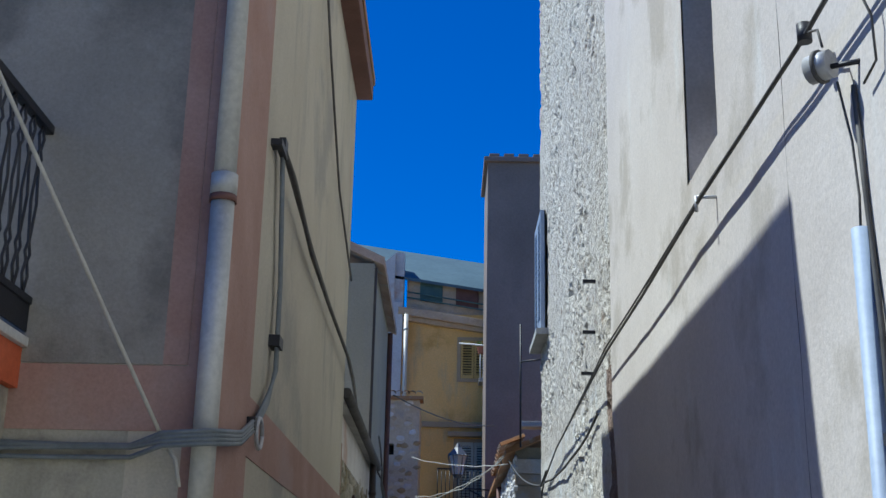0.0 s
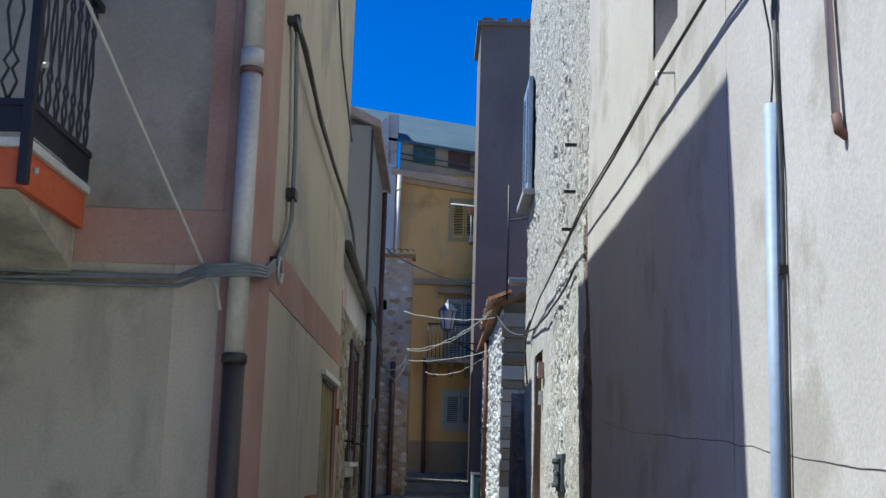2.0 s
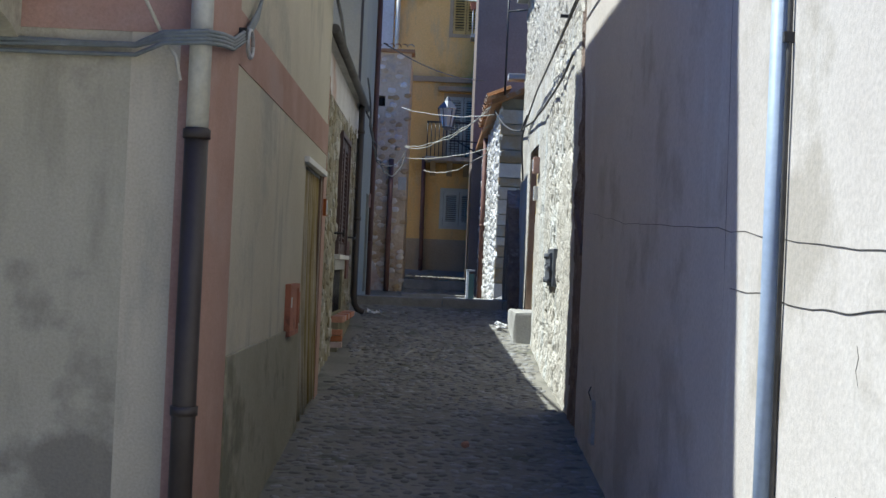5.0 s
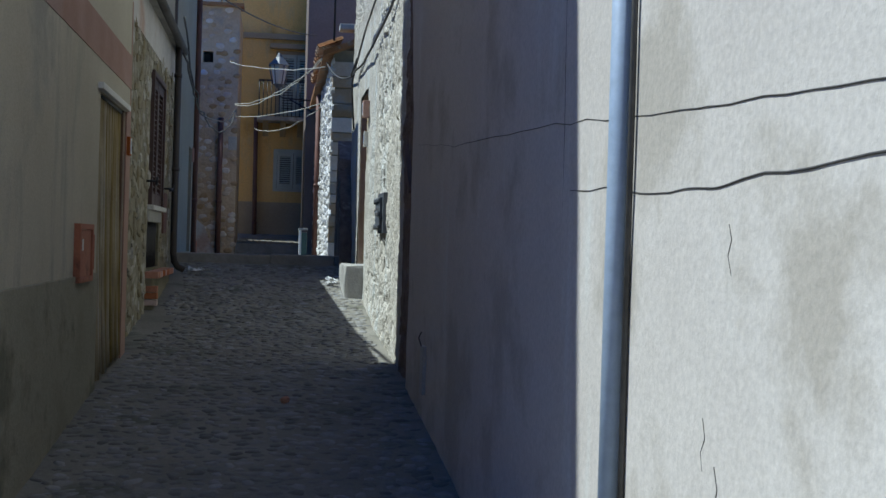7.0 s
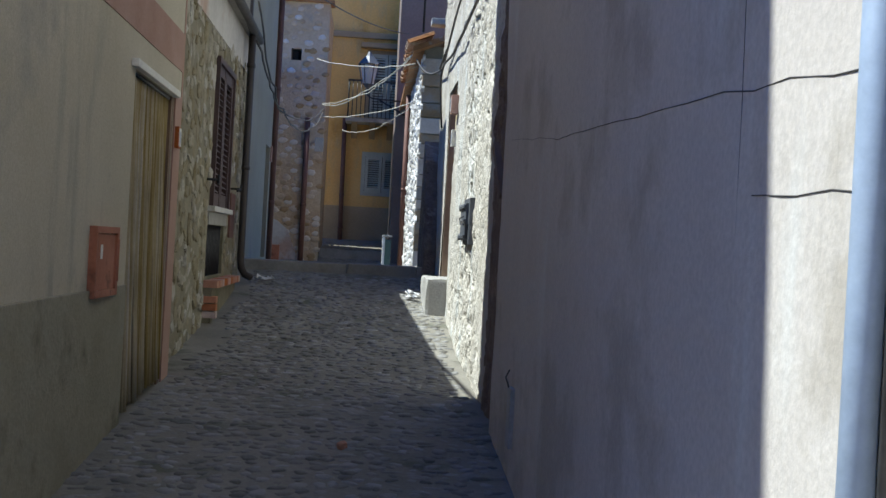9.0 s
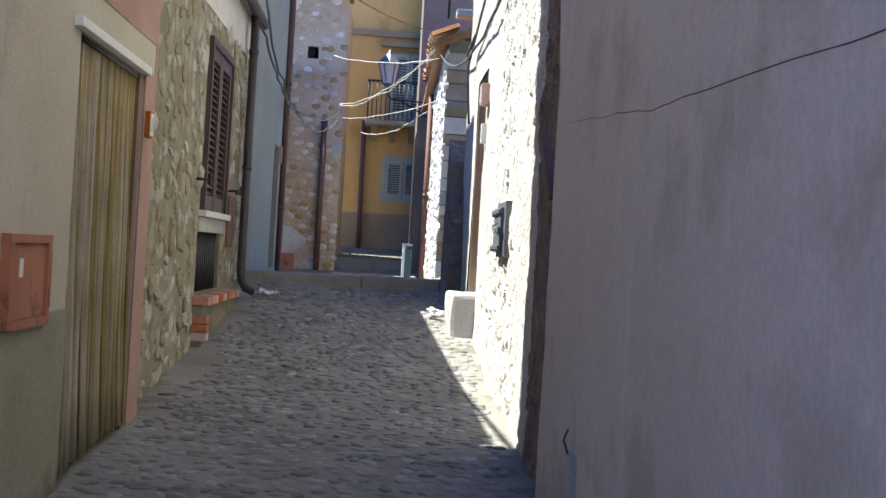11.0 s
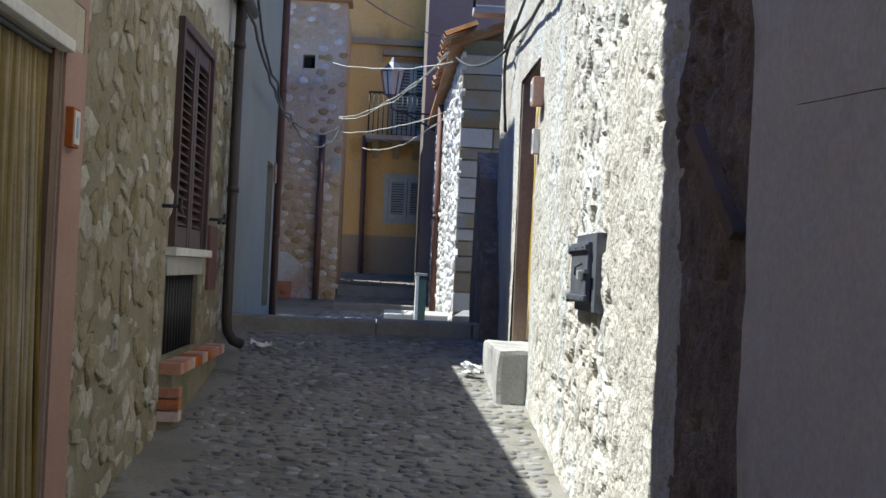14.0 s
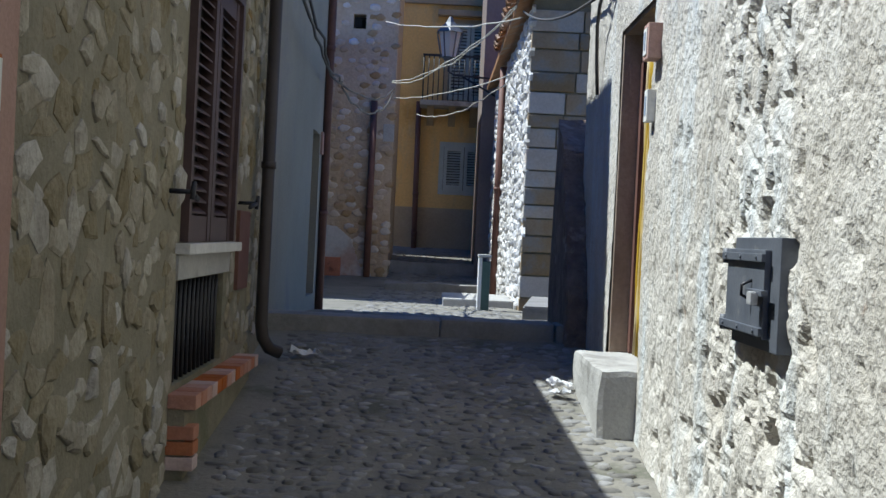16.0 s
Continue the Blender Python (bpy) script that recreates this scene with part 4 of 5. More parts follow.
# overhead wire along the wall, with hook, lamp box
ow = thing("wall_wire", "sagging twisted wire carried along the plaster wall", "cable", (SX, 5.5, 3.7))
W = [(SX - 0.08, 2.0, 3.75), (SX - 0.08, 3.0, 3.66), (SX - 0.08, 3.5, 3.64), (SX - 0.08, 5.0, 3.66), (SX - 0.08, 6.5, 3.64), (SX - 0.08, 8.0, 3.65), (SX - 0.06, 9.6, 3.62), (SX - 0.04, 12.1, 3.56), (SX - 0.02, 14.2, 3.40)]
part("wire", tube(bmesh.new(), W, 0.009, 6), M_CABLED, ow)
part("wire", tube(bmesh.new(), [(x + 0.012 * math.sin(i), y, z + 0.014) for i, (x, y, z) in enumerate(W)], 0.006, 6), M_CABLED, ow)
part("hook", tubes([[(SX - 0.085, 5.05, 3.62), (SX - 0.085, 5.05, 3.69)], [(SX - 0.085, 5.05, 3.685), (SX + 0.02, 5.04, 3.685)]], 0.008, 6), M_FIX, ow, "pale iron hook")
part("insulator", tube(bmesh.new(), [(SX - 0.08, 3.48, 3.62), (SX - 0.08, 3.48, 3.68)], 0.022, 10), M_IRON, ow)
fx = thing("wall_light", "small round weathered light fitting on an arm", "wall light", (SX, 3.55, 3.5))
part("arm", tube(bmesh.new(), [(SX + 0.02, 3.26, 3.46), (SX - 0.07, 3.31, 3.46)], 0.008, 6), M_IRON, fx)
part("housing", tube(bmesh.new(), [(SX - 0.065, 3.31, 3.47), (SX - 0.085, 3.33, 3.47), (SX - 0.11, 3.36, 3.47)], 0.042, 14), M_FIX, fx)
part("rim", tube(bmesh.new(), [(SX - 0.085, 3.33, 3.47), (SX - 0.092, 3.338, 3.47)], 0.05, 14), M_CABLED, fx)
part("face", tube(bmesh.new(), [(SX - 0.11, 3.36, 3.47), (SX - 0.117, 3.367, 3.47)], 0.026, 12), M_CABLED, fx)
part("lead", tube(bmesh.new(), [(SX - 0.05, 3.32, 3.42), (SX - 0.015, 3.34, 3.25), (SX - 0.015, 3.32, 3.08), (SX - 0.03, 3.29, 2.98)], 0.004, 5), M_CABLED, fx)
part("lead", tube(bmesh.new(), [(SX - 0.08, 3.33, 3.53), (SX - 0.08, 3.36, 3.60), (SX - 0.08, 3.48, 3.65)], 0.004, 5), M_CABLED, fx)
part("lead", tube(bmesh.new(), [(SX - 0.08, 3.1, 3.66), (SX - 0.03, 3.08, 3.5), (SX - 0.02, 3.10, 3.38), (SX - 0.02, 3.2, 3.36)], 0.004, 5), M_CABLED, fx)
# slanting brown strip at the plaster's ragged end
hs = thing("brown_wall_piece", "short dark brown piece slanting along the wall", "timber", (SX, 8.4, 1.9))
part("stub", extrude_poly([(8.16, 1.85), (8.21, 1.83), (8.70, 2.14), (8.63, 2.175)], "x", SX + 0.0, SX + 0.035), M_DOORW, hs)
gb2 = thing("gas_cover", "small pale metal cover at the foot of the wall", "cover", (SX, 7.14, 0.66))
part("plate", boxes((SX - 0.02, SX + 0.005, 7.08, 7.20, 0.66, 0.93), bev=0.004), M_FIX, gb2)
part("wire", tube(bmesh.new(), [(SX - 0.02, 7.15, 0.93), (SX - 0.03, 7.20, 0.97), (SX - 0.01, 7.24, 1.0)], 0.004, 5), M_CABLED, gb2)

# ---- rough house ----
RX, REND = 0.99, 15.0
rough = thing("rough_house", "tall weathered house in crumbling rubble render", "house", (2.5, 12, 0.9), kind="structure")
DOOR = (12.5, 13.5, 0.5, 3.06)


def crumbly(y, z):
    p = Vector((y, z * 0.8, 2.0))
    mask = min(1.0, max(0.3, 0.55 + 1.7 * noise.noise(p * 0.9 + Vector((9, 3, 0)))))
    if z < 4 and y > 11.2:
        mask *= min(1.0, max(0.2, (12.4 - y) * 0.8 + 0.2))
    q = p + 0.05 * noise.noise_vector(p * 7.0)
    d = noise.voronoi(q * 6.5)[0]
    crevice = max(0.0, 0.12 - (d[1] - d[0])) / 0.12
    pit = 1.3 * max(0.0, noise.noise(q * 9.0 + Vector((4, 0, 0))) - 0.24) + 0.5 * max(0.0, noise.noise(q * 19.0) - 0.22)
    chip = 0.30 * noise.noise(q * 4.0) + 0.20 * noise.noise(q * 9.0) + 0.08 * noise.noise(q * 18.0)
    return 0.35 * noise.noise(p * 1.1) + mask * (0.30 * crevice + 1.9 * pit + chip) + 0.05 * noise.noise(p * 30.0)


rys = [7.99 + 0.018 * i for i in range(int((REND - 7.99) / 0.018) + 1)]
rzl = [0.45 + 0.018 * i for i in range(181)]
rzu = [rzl[-1] + 0.034 * i for i in range(205)]
rough_low = relief_wall("lower_face", RX, rys, rzl, 0.048, DOOR, M_ROUGH, rough, fn=crumbly, label="crumbling pitted render")
# bare brown rubble where the plaster coat ends
rough_low.data.materials.append(M_EXPOSED)
for f in rough_low.data.polygons:
    c = f.center
    if c.y < 8.85 + 0.16 * noise.noise(Vector((c.y * 3, c.z * 2.2, 6))) + 0.05 * noise.noise(Vector((c.y * 14, c.z * 14, 2))):
        f.material_index = 1
rough_low.data.polygons.foreach_set("use_smooth", [False] * len(rough_low.data.polygons))
rough_up = relief_wall("upper_face", RX, rys[::2], rzu, 0.06, None, M_RUBBLEUP, rough, fn=crumbly)
rough_up.data.polygons.foreach_set("use_smooth", [False] * len(rough_up.data.polygons))
part("core", holed("x", RX + 0.09, RX + 0.45, 8.06, REND, 0.3, 10.6, [DOOR]), M_ROUGH, rough)
part("far_wall", boxes((RX + 0.05, 5.0, REND - 0.02, REND + 0.02, 0.3, 10.6)), M_ROUGH, rough)
part("near_wall", boxes((RX + 0.45, 5.0, 8.32, 8.6, 0.3, 10.6)), M_ROUGH, rough)
part("roof", extrude_poly([(RX - 0.25, 10.6), (RX - 0.25, 10.7), (5.0, 12.0), (5.0, 10.6)], "y", 8.7, REND + 0.1), M_TILE, rough)


# door recess
part("door_jamb", boxes((RX + 0.012, RX + 0.40, 13.47, 13.62, 1.0, 3.04)), M_JAMB, rough, "brown streaked stone jamb")
part("door_jamb", boxes((RX + 0.02, RX + 0.40, 12.44, 12.495, 1.0, 3.055)), M_JAMB, rough)
part("door_lintel", boxes((RX + 0.02, RX + 0.40, 12.44, 13.62, 3.04, 3.2)), M_JAMB, rough)
part("door_leaf", boxes((RX + 0.17, RX + 0.21, 12.5, 13.47, 1.2, 3.04)), M_DOORW, rough)
part("door_post", boxes((RX + 0.11, RX + 0.165, 13.39, 13.467, 1.27, 3.04)), M_PIPERU, rough, "dark red-brown door post")
gc = thing("door_curtain", "narrow golden bead curtain gathered in the doorway", "curtain", (RX + 0.05, 12.7, 1.28))
for i in range(12):
    y = 12.515 + i * 0.022
    part("cord", tube(bmesh.new(), [(RX + 0.035 + 0.008 * math.sin(i * 2.2 + k), y, 2.92 - k * 0.20) for k in range(9)], 0.011, 6), M_GOLD, gc)
st = thing("doorstep", "worn pale stone doorstep block", "step", (RX - 0.1, 13.0, 0.9))
sb = bmesh.new()
box(sb, RX - 0.18, RX + 0.42, 12.48, 13.5, 0.80, 1.265, bev=0.03)
bmesh.ops.subdivide_edges(sb, edges=sb.edges[:], cuts=4, use_grid_fill=True)
for v in sb.verts:
    v.co += 0.014 * noise.noise_vector(v.co * 7)
part("block", sb, M_CONC, st)
# iron hatch
eb = thing("meter_hatch", "dark grey riveted iron hatch with a hasp", "hatch", (RX, 10.37, 1.578))
ex = RX - 0.025
part("frame", boxes((ex - 0.0, ex + 0.09, 10.11, 10.62, 1.578, 1.908), bev=0.004), M_BOXDK, eb)
leaf = part("door", boxes((ex - 0.020, ex - 0.001, 10.20, 10.635, 1.612, 1.872), bev=0.005), M_BOXDK, eb)
for z in (1.622, 1.836):
    part("strap", boxes((ex - 0.034, ex - 0.0205, 10.185, 10.655, z, z + 0.024), bev=0.003), M_BOXDK, eb)
    part("hinge", tube(bmesh.new(), [(ex - 0.02, 10.648, z - 0.012), (ex - 0.02, 10.648, z + 0.036)], 0.013, 8), M_BOXDK, eb)
    for y in (10.24, 10.42, 10.6):
        part("rivet", tube(bmesh.new(), [(ex - 0.034, y, z + 0.012), (ex - 0.039, y, z + 0.012)], 0.006, 6), M_BOXDK, eb)
part("hasp", boxes((ex - 0.04, ex - 0.0205, 10.15, 10.33, 1.738, 1.756), bev=0.003), M_BOXDK, eb)
part("keeper", tube(bmesh.new(), [(ex - 0.02, 10.33, 1.72), (ex - 0.05, 10.33, 1.735), (ex - 0.05, 10.33, 1.765), (ex - 0.02, 10.33, 1.78)], 0.005, 6), M_IRON, eb)
pk = bmesh.new()
box(pk, ex - 0.06, ex - 0.038, 10.185, 10.235, 1.712, 1.75, bev=0.006)
part("padlock", pk, M_FIX, eb, "small pale metal padlock")
# house number tiles
tg = thing("house_number", "small terracotta-framed house number tile", "sign", (RX, 12.38, 2.8))
part("frame", boxes((RX - 0.055, RX + 0.01, 12.30, 12.43, 2.735, 2.90), bev=0.005), M_BRICK, tg)
part("tile", boxes((RX - 0.060, RX - 0.0555, 12.325, 12.405, 2.755, 2.88)), M_WHITE, tg)
part("mark", boxes((RX - 0.063, RX - 0.0605, 12.35, 12.38, 2.78, 2.86)), M_PIPEBL, tg, "blue painted figure")
t2 = thing("house_number", "small white enamel number plate", "sign", (RX, 12.42, 2.5))
part("plate", boxes((RX - 0.035, RX + 0.01, 12.37, 12.45, 2.45, 2.60), bev=0.003), M_WHITE, t2)
part("mark", boxes((RX - 0.038, RX - 0.0355, 12.395, 12.425, 2.48, 2.57)), M_PIPEBL, t2, "blue painted figure")
t3 = thing("house_number", "small terracotta-framed number tile by the curtain", "sign", (XL, 9.23, 2.07))
part("frame", boxes((XL + 0.004, XL + 0.035, 9.19, 9.275, 2.07, 2.20), bev=0.004), M_BRICK, t3)
part("tile", boxes((XL + 0.035, XL + 0.039, 9.20, 9.265, 2.08, 2.19)), M_WHITE, t3)
part("mark", boxes((XL + 0.039, XL + 0.041, 9.22, 9.245, 2.10, 2.17)), M_PIPEBL, t3, "blue painted figure")
# iron stubs and the upper window of the rough house
for y, z in ((9.45, 4.1), (9.4, 4.5), (9.6, 3.8)):
    sb2 = thing("iron_stub", "rusty iron stub sticking out of the render", "iron stub", (RX, y, z))
    part("bar", boxes((RX - 0.10, RX + 0.05, y, y + 0.03, z, z + 0.025)), M_IRON, sb2)
uw = thing("upper_window", "blue-grey closed louvred shutters of an upper window", "window", (RX, 14.4, 5.1), kind="structure")
louvre_shutter(uw, "x", RX - 0.03, 13.95, 14.9, 5.2, 6.65, -1, M_SHUTBL, 16)
part("window_sill", boxes((RX - 0.14, RX + 0.03, 13.85, 15.0, 5.10, 5.17)), M_CONC, uw)
ant = thing("iron_rod", "thin upright iron rod and bracket near the upper window", "rod", (RX - 0.2, 15.4, 4.6))
part("rod", tube(bmesh.new(), [(RX - 0.22, 15.5, 4.0), (RX - 0.22, 15.5, 5.6)], 0.014, 6), M_IRON, ant)
part("arm", tube(bmesh.new(), [(RX + 0.05, 15.3, 5.1), (RX - 0.22, 15.5, 5.1)], 0.012, 6), M_IRON, ant)

# rubble block for the rough house's shadowed far end, shade in its dark colour
wb = thing("shaded_house_end", "dark rubble block for the rough house's shadowed end", "wall", (1.0, 14.9, 1.1), kind="structure")
wbm = extrude_poly([(14.35, 0.9), (15.5, 0.9), (15.5, 2.75), (15.05, 2.5), (14.7, 1.9), (14.45, 1.5)], "x", 0.86, RX + 0.12)
bmesh.ops.subdivide_edges(wbm, edges=wbm.edges[:], cuts=5, use_grid_fill=True)
for v in wbm.verts:
    v.co += 0.05 * noise.noise_vector(v.co * 3.3)
part("rubble", wbm, M_EXPOSED, wb)

# ---- corner-stone house ----
QY, QX = 20.0, 0.95
quo = thing("cornerstone_house", "low stone house with squared corner blocks", "house", (2, 23, 1.0), kind="structure")
qf = part("front_wall", boxes((QX + 0.02, 4.0, QY + 0.02, QY + 0.4, 0.3, 4.6)), M_MORTAR, quo)
qs = part("side_wall", boxes((QX + 0.02, QX + 0.4, QY + 0.4, 27.8, 0.3, 4.45)), M_PALESTONE, quo, "sunlit pale rubble wall")
part("roof", extrude_poly([(QX - 0.16, 4.46), (QX - 0.16, 4.54), (4.0, 5.9), (4.0, 5.78)], "y", QY - 0.25, 27.9), M_TILE, quo, "sagging tiled eave")
tile_row(quo, (QX + 0.16, QY - 0.3, 4.74), (QX + 0.16, 24.0, 4.70), (-1, 0, -0.42), 0.42, 26, 0.08)
part("ridge_stone", boxes((QX + 0.1, QX + 0.55, QY - 0.1, QY + 0.2, 4.92, 5.02), bev=0.02), M_CONC, quo)
rq = random.Random(21)
z = 0.85
while z < 4.4:
    h = rq.choice((0.15, 0.19, 0.22, 0.25))
    x = QX
    first = True
    while x < 2.2:
        w = rq.uniform(0.32, 0.62) if first or rq.random() < 0.5 else rq.uniform(0.16, 0.3)
        bm = bmesh.new()
        box(bm, x + 0.008, x + w - 0.008, QY - rq.uniform(0.0, 0.025), QY + 0.25, z + 0.008, z + h - 0.008, bev=0.014)
        part("stone", bm, M_ASHLAR, qf)
        x += w
        first = False
    z += h
poses = []
for u, v, s in scatter(QY + 0.02, 27.8, 0.8, 4.42, 0.17, 0.12, rq, 0.45):
    poses.append(pose(QX + 0.02, u, v, 0, -90, 0) @ pose(0, 0, 0, 0, 0, rq.uniform(60, 120)) @ Matrix.Diagonal((0.2 * s, 0.14 * s, 0.03 * rq.uniform(0.6, 1.6), 1)))
joined_pebbles("wall_stones", poses, range(60, 72), M_PALESTONE, qs, smooth=False)
cab = thing("meter_cabinet", "narrow grey-green metal cabinet with a pale edge", "cabinet", (0.6, 20.0, 1.0))
part("body", boxes((0.52, 0.61, QY - 0.35, QY - 0.1, 0.9, 1.62), bev=0.01), M_GREEN, cab)
part("edge_strip", boxes((0.485, 0.52, QY - 0.36, QY - 0.1, 0.9, 1.66)), M_WHITE, cab)
part("cap", boxes((0.475, 0.62, QY - 0.37, QY - 0.09, 1.66, 1.69), bev=0.005), M_CONC, cab)
pipe_run("downpipe", [(QX - 0.06, 24.5, 4.4), (QX - 0.06, 24.5, 1.0)], 0.05, M_PIPERU, None, [((QX - 0.06, 24.5, 2.6), (0, 0, 1))], "rust-brown downpipe on the sunlit rubble wall", "downpipe")
lt = thing("side_step", "worn stone side step beside the corner house", "step", (1.1, 18.5, 1.1))
ltb = extrude_poly([(0.82, 17.6), (1.6, 17.6), (1.6, 19.6), (1.05, 19.6)], "z", 0.9, 1.27)
bmesh.ops.bevel(ltb, geom=ltb.edges[:], offset=0.015, segments=2, affect="EDGES")
part("slab", ltb, M_KERB, lt)

# ---- tall dark house ----
dark = thing("dark_house", "tall dark mauve rendered house without windows", "house", (3, 30, 1.2), kind="structure")
part("wall", boxes((0.72, 5.5, 28.0, 30.6, 0.3, 12.65)), M_DARKH, dark)
part("roof", boxes((0.62, 5.6, 27.9, 30.65, 12.65, 12.78), bev=0.03), M_DARKH, dark)
for i in range(5):
    part("roof_tile", boxes((0.75 + i * 0.36, 1.0 + i * 0.36, 27.92, 28.2, 12.78, 12.86), bev=0.02), M_DARKH, dark)

# ---- street lantern ----
lan = thing("street_lantern", "grey hexagonal street lantern on an iron wall bracket", "street lamp", (0.1, 27.6, 4.85))
LX, LY = 0.09, 27.55
def frustum(z0, r0, z1, r1, sides=6, cap=True):
    bm = bmesh.new()
    tube(bm, [(LX, LY, z0), (LX, LY, z1)], r0, sides, cap, r1)
    for f in bm.faces:
        f.smooth = False
    return bm
part("glass", frustum(4.96, 0.13, 5.38, 0.215), M_GLASS, lan, "frosted glass panes")
for k in range(6):
    a = k * math.tau / 6
    part("glazing_bar", tube(bmesh.new(), [(LX + 0.135 * math.cos(a), LY + 0.135 * math.sin(a), 4.95), (LX + 0.222 * math.cos(a), LY + 0.222 * math.sin(a), 5.39)], 0.012, 4), M_BOXDK, lan)
part("base", frustum(4.88, 0.05, 4.96, 0.14), M_BOXDK, lan)
part("roof", frustum(5.38, 0.26, 5.56, 0.09), M_BOXDK, lan, "grey metal lantern hood")
part("finial", frustum(5.56, 0.08, 5.66, 0.03), M_BOXDK, lan)
part("bracket", tubes([[(LX, LY, 4.9), (LX, LY, 4.72), (LX + 0.1, LY, 4.66), (QX + 0.03, LY, 4.62)], [(LX + 0.25, LY, 4.64), (QX + 0.03, LY, 4.3)]], 0.018, 6), M_IRON, lan)

# ---- wires over the lane ----
def wires(name, label, lines, r, m, loc):
    w = thing(name, label, "cable", loc)
    for l in lines:
        part("wire", tube(bmesh.new(), l, r, 5), m, w)
wires("overhead_cable", "pale slack cables strung across the lane", [
    sag((-0.85, 24.0, 4.9), (0.85, 20.2, 4.35), 0.1, 14, 0.03, 1),
    sag((-0.82, 26.5, 4.35), (0.82, 20.1, 4.5), 0.25, 16, 0.05, 2), sag((-0.82, 26.5, 4.37), (0.84, 20.1, 4.52), 0.22, 16, 0.05, 3),
    sag((-0.80, 27.0, 4.15), (0.86, 22.0, 3.95), 0.08, 16, 0.03, 4), sag((-0.4, 27.0, 3.9), (0.86, 22.0, 3.92), 0.22, 16, 0.04, 5)], 0.008, M_ROPE, (0.8, 20.2, 4.4))
wires("overhead_cable", "dark cables looped from the grey house to the outbuilding", [
    sag((-0.93, 17.9, 3.22), (-0.82, 27.4, 4.35), 0.15, 14, 0.03, 6), sag((-0.93, 17.9, 3.2), (-0.82, 27.4, 4.3), 0.3, 14, 0.04, 7),
    sag((-0.95, 17.6, 5.0), (0.9, 27.0, 6.0), 0.15, 14), sag((XL + 0.06, 13.3, 3.42), (-0.93, 17.9, 3.22), 0.10, 14, 0.05, 8), sag((XL + 0.06, 13.3, 3.8), (-0.93, 17.9, 3.25), 0.25, 14, 0.05, 9)], 0.011, M_CABLED, (-0.93, 17.9, 3.2))
wires("overhead_cable", "drooping cable tangle on the corner of the rough house", [
    sag((RX - 0.05, 14.2, 3.4), (0.86, 20.1, 4.4), 0.12, 12), [(RX - 0.05, 13.9, 3.42), (RX - 0.07, 14.0, 3.30), (RX - 0.06, 14.15, 3.20), (RX - 0.04, 14.25, 3.0), (RX - 0.02, 14.3, 2.8)],
    [(RX - 0.05, 13.6, 3.50), (RX - 0.09, 13.9, 3.36), (RX - 0.05, 14.2, 3.42)], sag((RX - 0.03, 9.2, 3.42), (RX - 0.05, 13.9, 3.40), 0.10, 12, 0.03, 3)], 0.012, M_CABLED, (RX, 14.0, 3.4))

# ---- kerb across the lane, steps beyond ----
kerb = thing("kerb", "dark worn stone kerb laid across the lane", "kerb", (0, 14.6, 1.15), kind="structure")
rk = random.Random(2)
x = -1.12
while x < 0.95:
    w = min(rk.uniform(0.7, 1.2), 0.98 - x)
    bm = bmesh.new()
    box(bm, x + 0.004, x + w - 0.004, 14.5 + rk.uniform(-0.012, 0.012), 14.82, 0.9, 1.325 + rk.uniform(-0.006, 0.006), bev=0.02)
    part("kerb_stone", bm, M_KERB, kerb)
    x += w
for (x0, x1, y0, y1, zt, lab) in ((-0.75, 0.8, 25.2, 25.6, 1.13, "worn stone street step"), (-0.8, 0.75, 28.2, 28.6, 1.36, "worn stone street step")):
    s = thing("street_step", lab + " in the far lane", "step", ((x0 + x1) / 2, y0, zt - 0.2), kind="structure")
    bm = bmesh.new()
    box(bm, x0, x1, y0, y1, zt - 0.4, zt, bev=0.02)
    bmesh.ops.subdivide_edges(bm, edges=bm.edges[:], cuts=3, use_grid_fill=True)
    for v in bm.verts:
        v.co += 0.06 * noise.noise_vector(v.co * 2.3)
    part("slab", bm, M_KERB, s)

slab = thing("stone_landing", "sunlit worn stone landing beside the corner house", "step", (0.45, 21.3, 1.0), kind="structure")
bm = bmesh.new()
box(bm, 0.12, 0.93, 20.5, 22.0, 0.95, 1.16, bev=0.02)
part("slab", bm, M_CONC, slab)

# ---- litter ----
def litter(x, y, s, seed, label):
    bm = bmesh.new()
    bmesh.ops.create_grid(bm, x_segments=7, y_segments=5, size=0.5)
    for v in bm.verts:
        n = noise.noise_vector(v.co * 3 + Vector((seed, 0, 0)))
        v.co = Vector((x + v.co.x * s + n.x * s * 0.3, y + v.co.y * s * 0.6 + n.y * s * 0.3, gz(y) + 0.03 + abs(n.z) * s * 0.5))
    bmesh.ops.solidify(bm, geom=bm.faces[:], thickness=0.002)
    solo("paper_litter", bm, M_PAPER, label, "litter")
litter(0.72, 13.35, 0.13, 1.0, "crumpled white paper on the cobbles")
litter(0.70, 13.2, 0.10, 4.0, "crumpled white paper on the cobbles")
litter(-0.74, 13.8, 0.14, 2.0, "torn white paper strip by the downpipe")
clod = bmesh.new()
bmesh.ops.create_icosphere(clod, subdivisions=2, radius=0.026, matrix=Matrix.Translation((0.2, 7.6, gz(7.6) + 0.015)))
for v in clod.verts:
    v.co += 0.012 * noise.noise_vector(v.co * 30)
solo("brick_shard", clod, M_BRICK, "small broken brick lump on the cobbles", "rubble")

# ---- plain buildings that close the place behind the walker ----
rear = thing("rear_house", "plain plastered house closing the square behind", "house", (-3, -9, -0.2), kind="structure")
part("wall", boxes((-9, 5, -10, -9, -0.5, 6.0)), M_BEIGE, rear)
lefth = thing("side_house", "plain plastered house across the small square", "house", (-10, -2, -0.2), kind="structure")
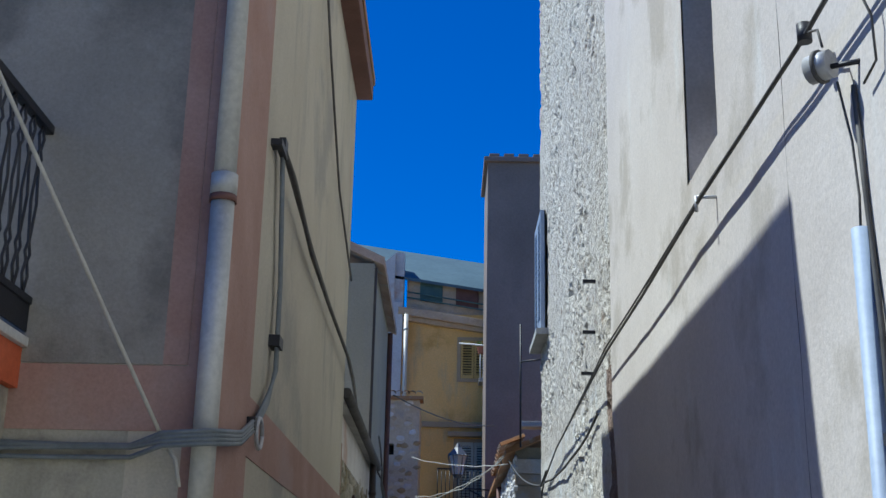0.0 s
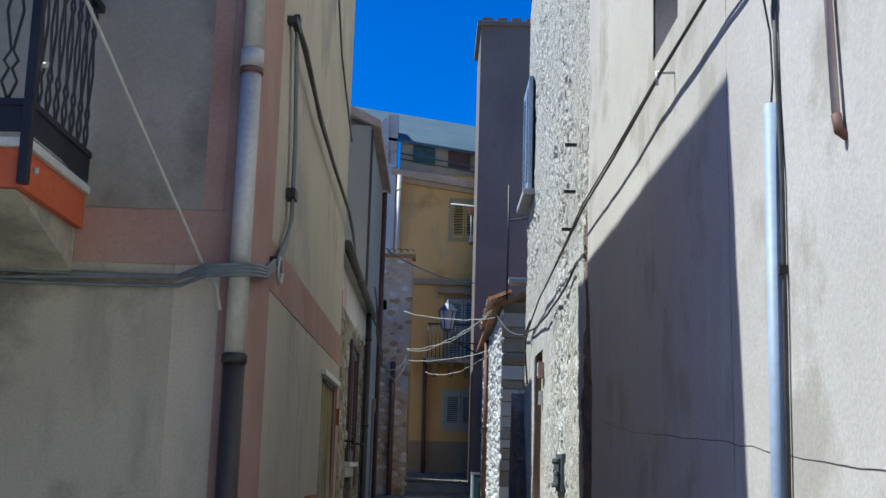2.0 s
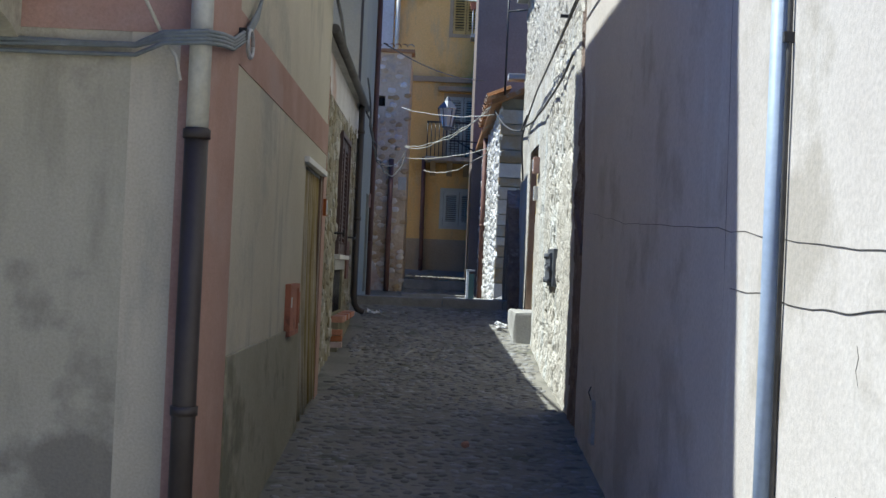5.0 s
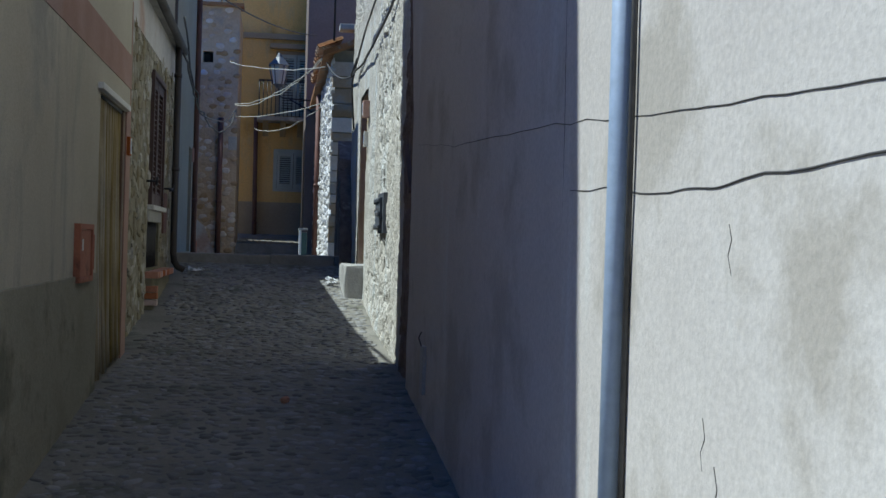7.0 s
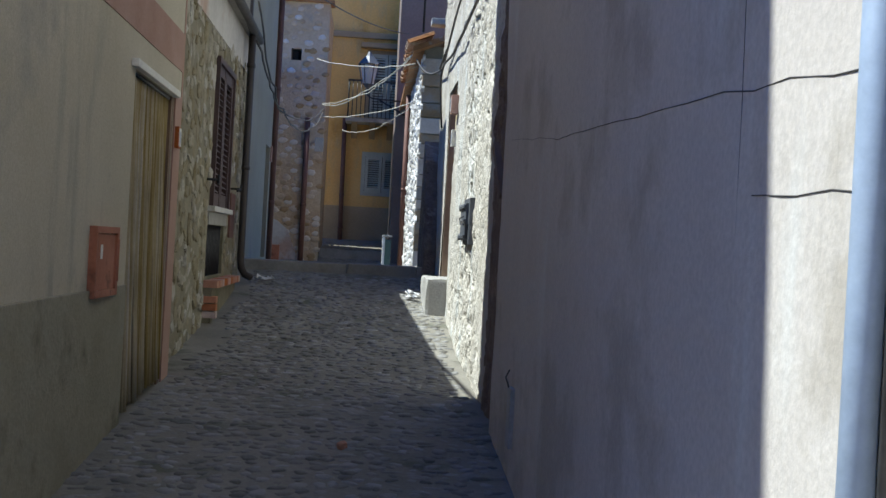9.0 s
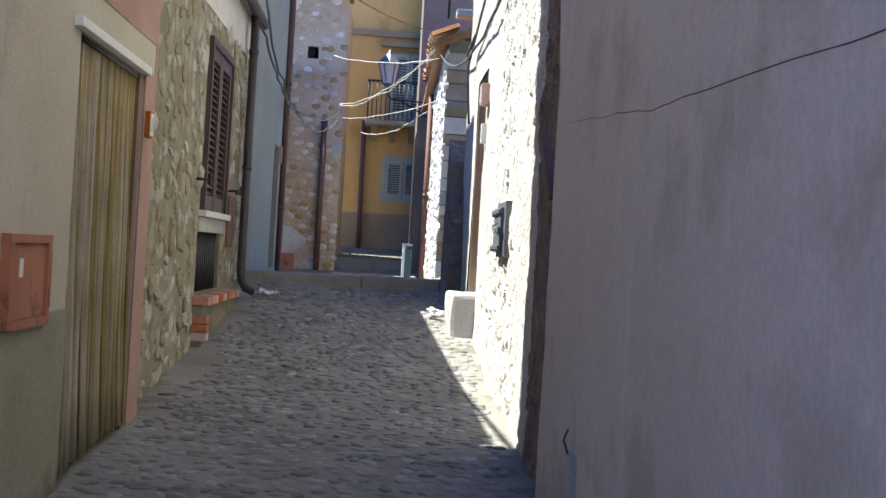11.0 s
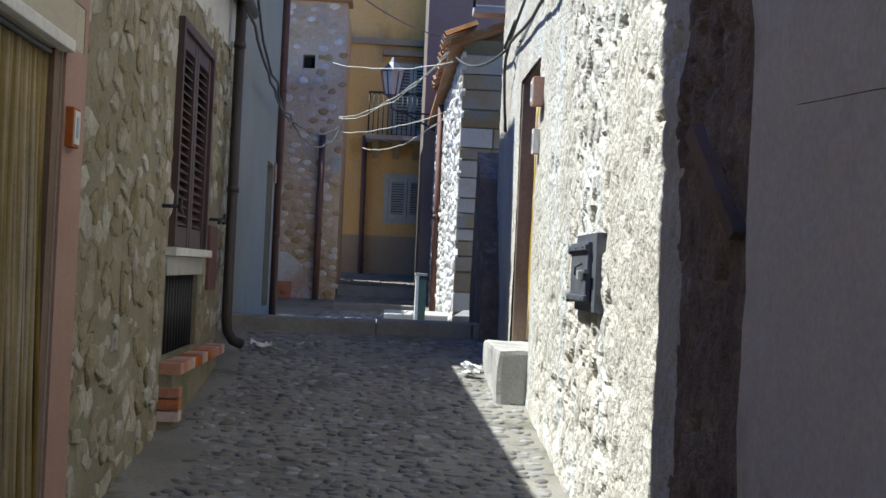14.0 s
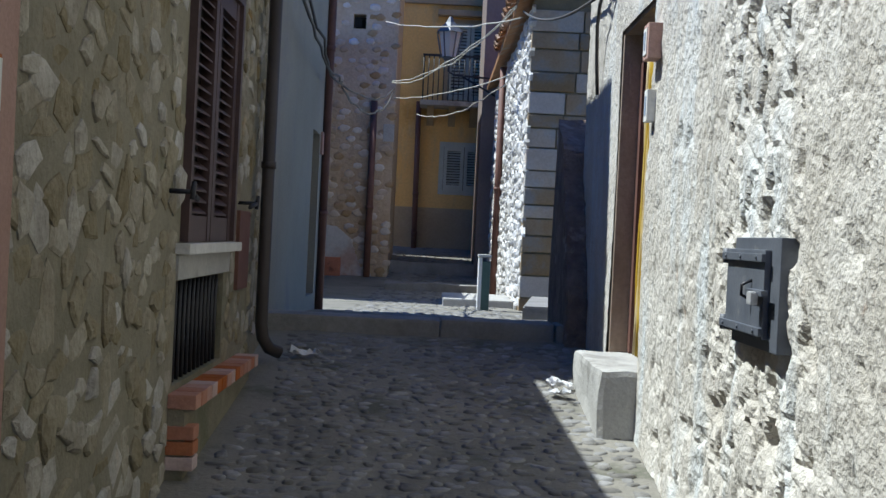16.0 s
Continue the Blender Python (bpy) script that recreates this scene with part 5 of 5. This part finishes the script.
part("wall", boxes((-10.5, -9.5, -9, 9, -0.5, 5.0)), M_GREYPL, lefth)

# ---- stones of the rubble wall ----
rs = random.Random(17)
def in_opening(u, v):
    return (WIN[0] - 0.1 < u < WIN[1] + 0.12 and 1.6 < v < WIN[3] + 0.12) or (GRA[0] - 0.08 < u < GRA[1] + 0.08 and 1.0 < v < 1.8) or (13.05 < u < 13.55 and 1.5 < v < 2.05) or (11.55 < u < 13.35 and v < 1.19)
protos = [pebble_mesh("rubble", 100 + i, M_STONE, sides=5 + i % 3, flat=0.72, smooth=False, ragged=0.19) for i in range(18)]
places = scatter(9.47, 13.95, 0.55, 3.22, 0.15, 0.115, rs, 0.5, in_opening)
near = [p for p in places if p[0] < 11.1]
rest = [p for p in places if p[0] >= 11.1]
def stone_pose(u, v, s):
    return pose(XS - 0.004, u, v, 0, 90, 0) @ pose(0, 0, 0, 0, 0, rs.uniform(-25, 25)) @ Matrix.Diagonal((rs.uniform(0.07, 0.19) * s, rs.uniform(0.10, 0.25) * s, rs.uniform(0.004, 0.024), 1))
for i, (u, v, s) in enumerate(near):
    if i >= 300:
        rest.append((u, v, s))
        continue
    ob = new("stone", protos[i % len(protos)])
    ob.parent = sw
    ob.matrix_basis = stone_pose(u, v, s)
joined_pebbles("wall_stones", [stone_pose(*p) for p in rest], range(120, 138), M_STONE, sw, sides=6, flat=0.72, smooth=False, ragged=0.19)

# ---- cobbles ----
rg = random.Random(33)
cprotos = [pebble_mesh("cobble", 200 + i, M_COBBLE, sides=7, flat=0.6) for i in range(16)]
places = scatter(-0.93, 0.94, 1.0, 14.45, 0.092, 0.075, rg, 0.4, lambda u, v: u < -0.84 + 0.06 * math.sin(v * 3) and v > 9.4)
places += scatter(-0.8, 0.85, 15.0, 30.5, 0.15, 0.13, rg, 0.4)
def cob_pose(u, v, s):
    return pose(u, v, gz(v) - 0.004 + 0.011 * noise.noise(Vector((u * 2.2, v * 2.2, 0))), math.degrees(math.atan((gz(v + 0.2) - gz(v - 0.2)) / 0.4)), 0, rg.uniform(0, 360)) @ Matrix.Diagonal((rg.uniform(0.065, 0.14) * s, rg.uniform(0.055, 0.095) * s, rg.uniform(0.004, 0.015), 1))
closest = [p for p in places if 8.0 < p[1] < 9.4]
others = [p for p in places if not 8.0 < p[1] < 9.4]
for i, p in enumerate(closest):
    if i >= 300:
        others.append(p)
        continue
    ob = new("cobble", cprotos[i % len(cprotos)])
    ob.parent = ground
    ob.matrix_basis = cob_pose(*p)
joined_pebbles("cobbles", [cob_pose(*p) for p in others], range(200, 216), M_COBBLE, ground, sides=7, flat=0.6)

# ---- groups of repeated things ----
kinds = {}
for ob in scene.objects:
    if ob.parent is None and ob.type in ("EMPTY", "MESH") and ob.get("kind") != "structure":
        kinds.setdefault(ob.name.split(".")[0], []).append(ob)
for kind_name, members in kinds.items():
    if len(members) > 1:
        for ob in members:
            tagged(ob, group=kind_name.replace("_", " ") + "s along the lane")
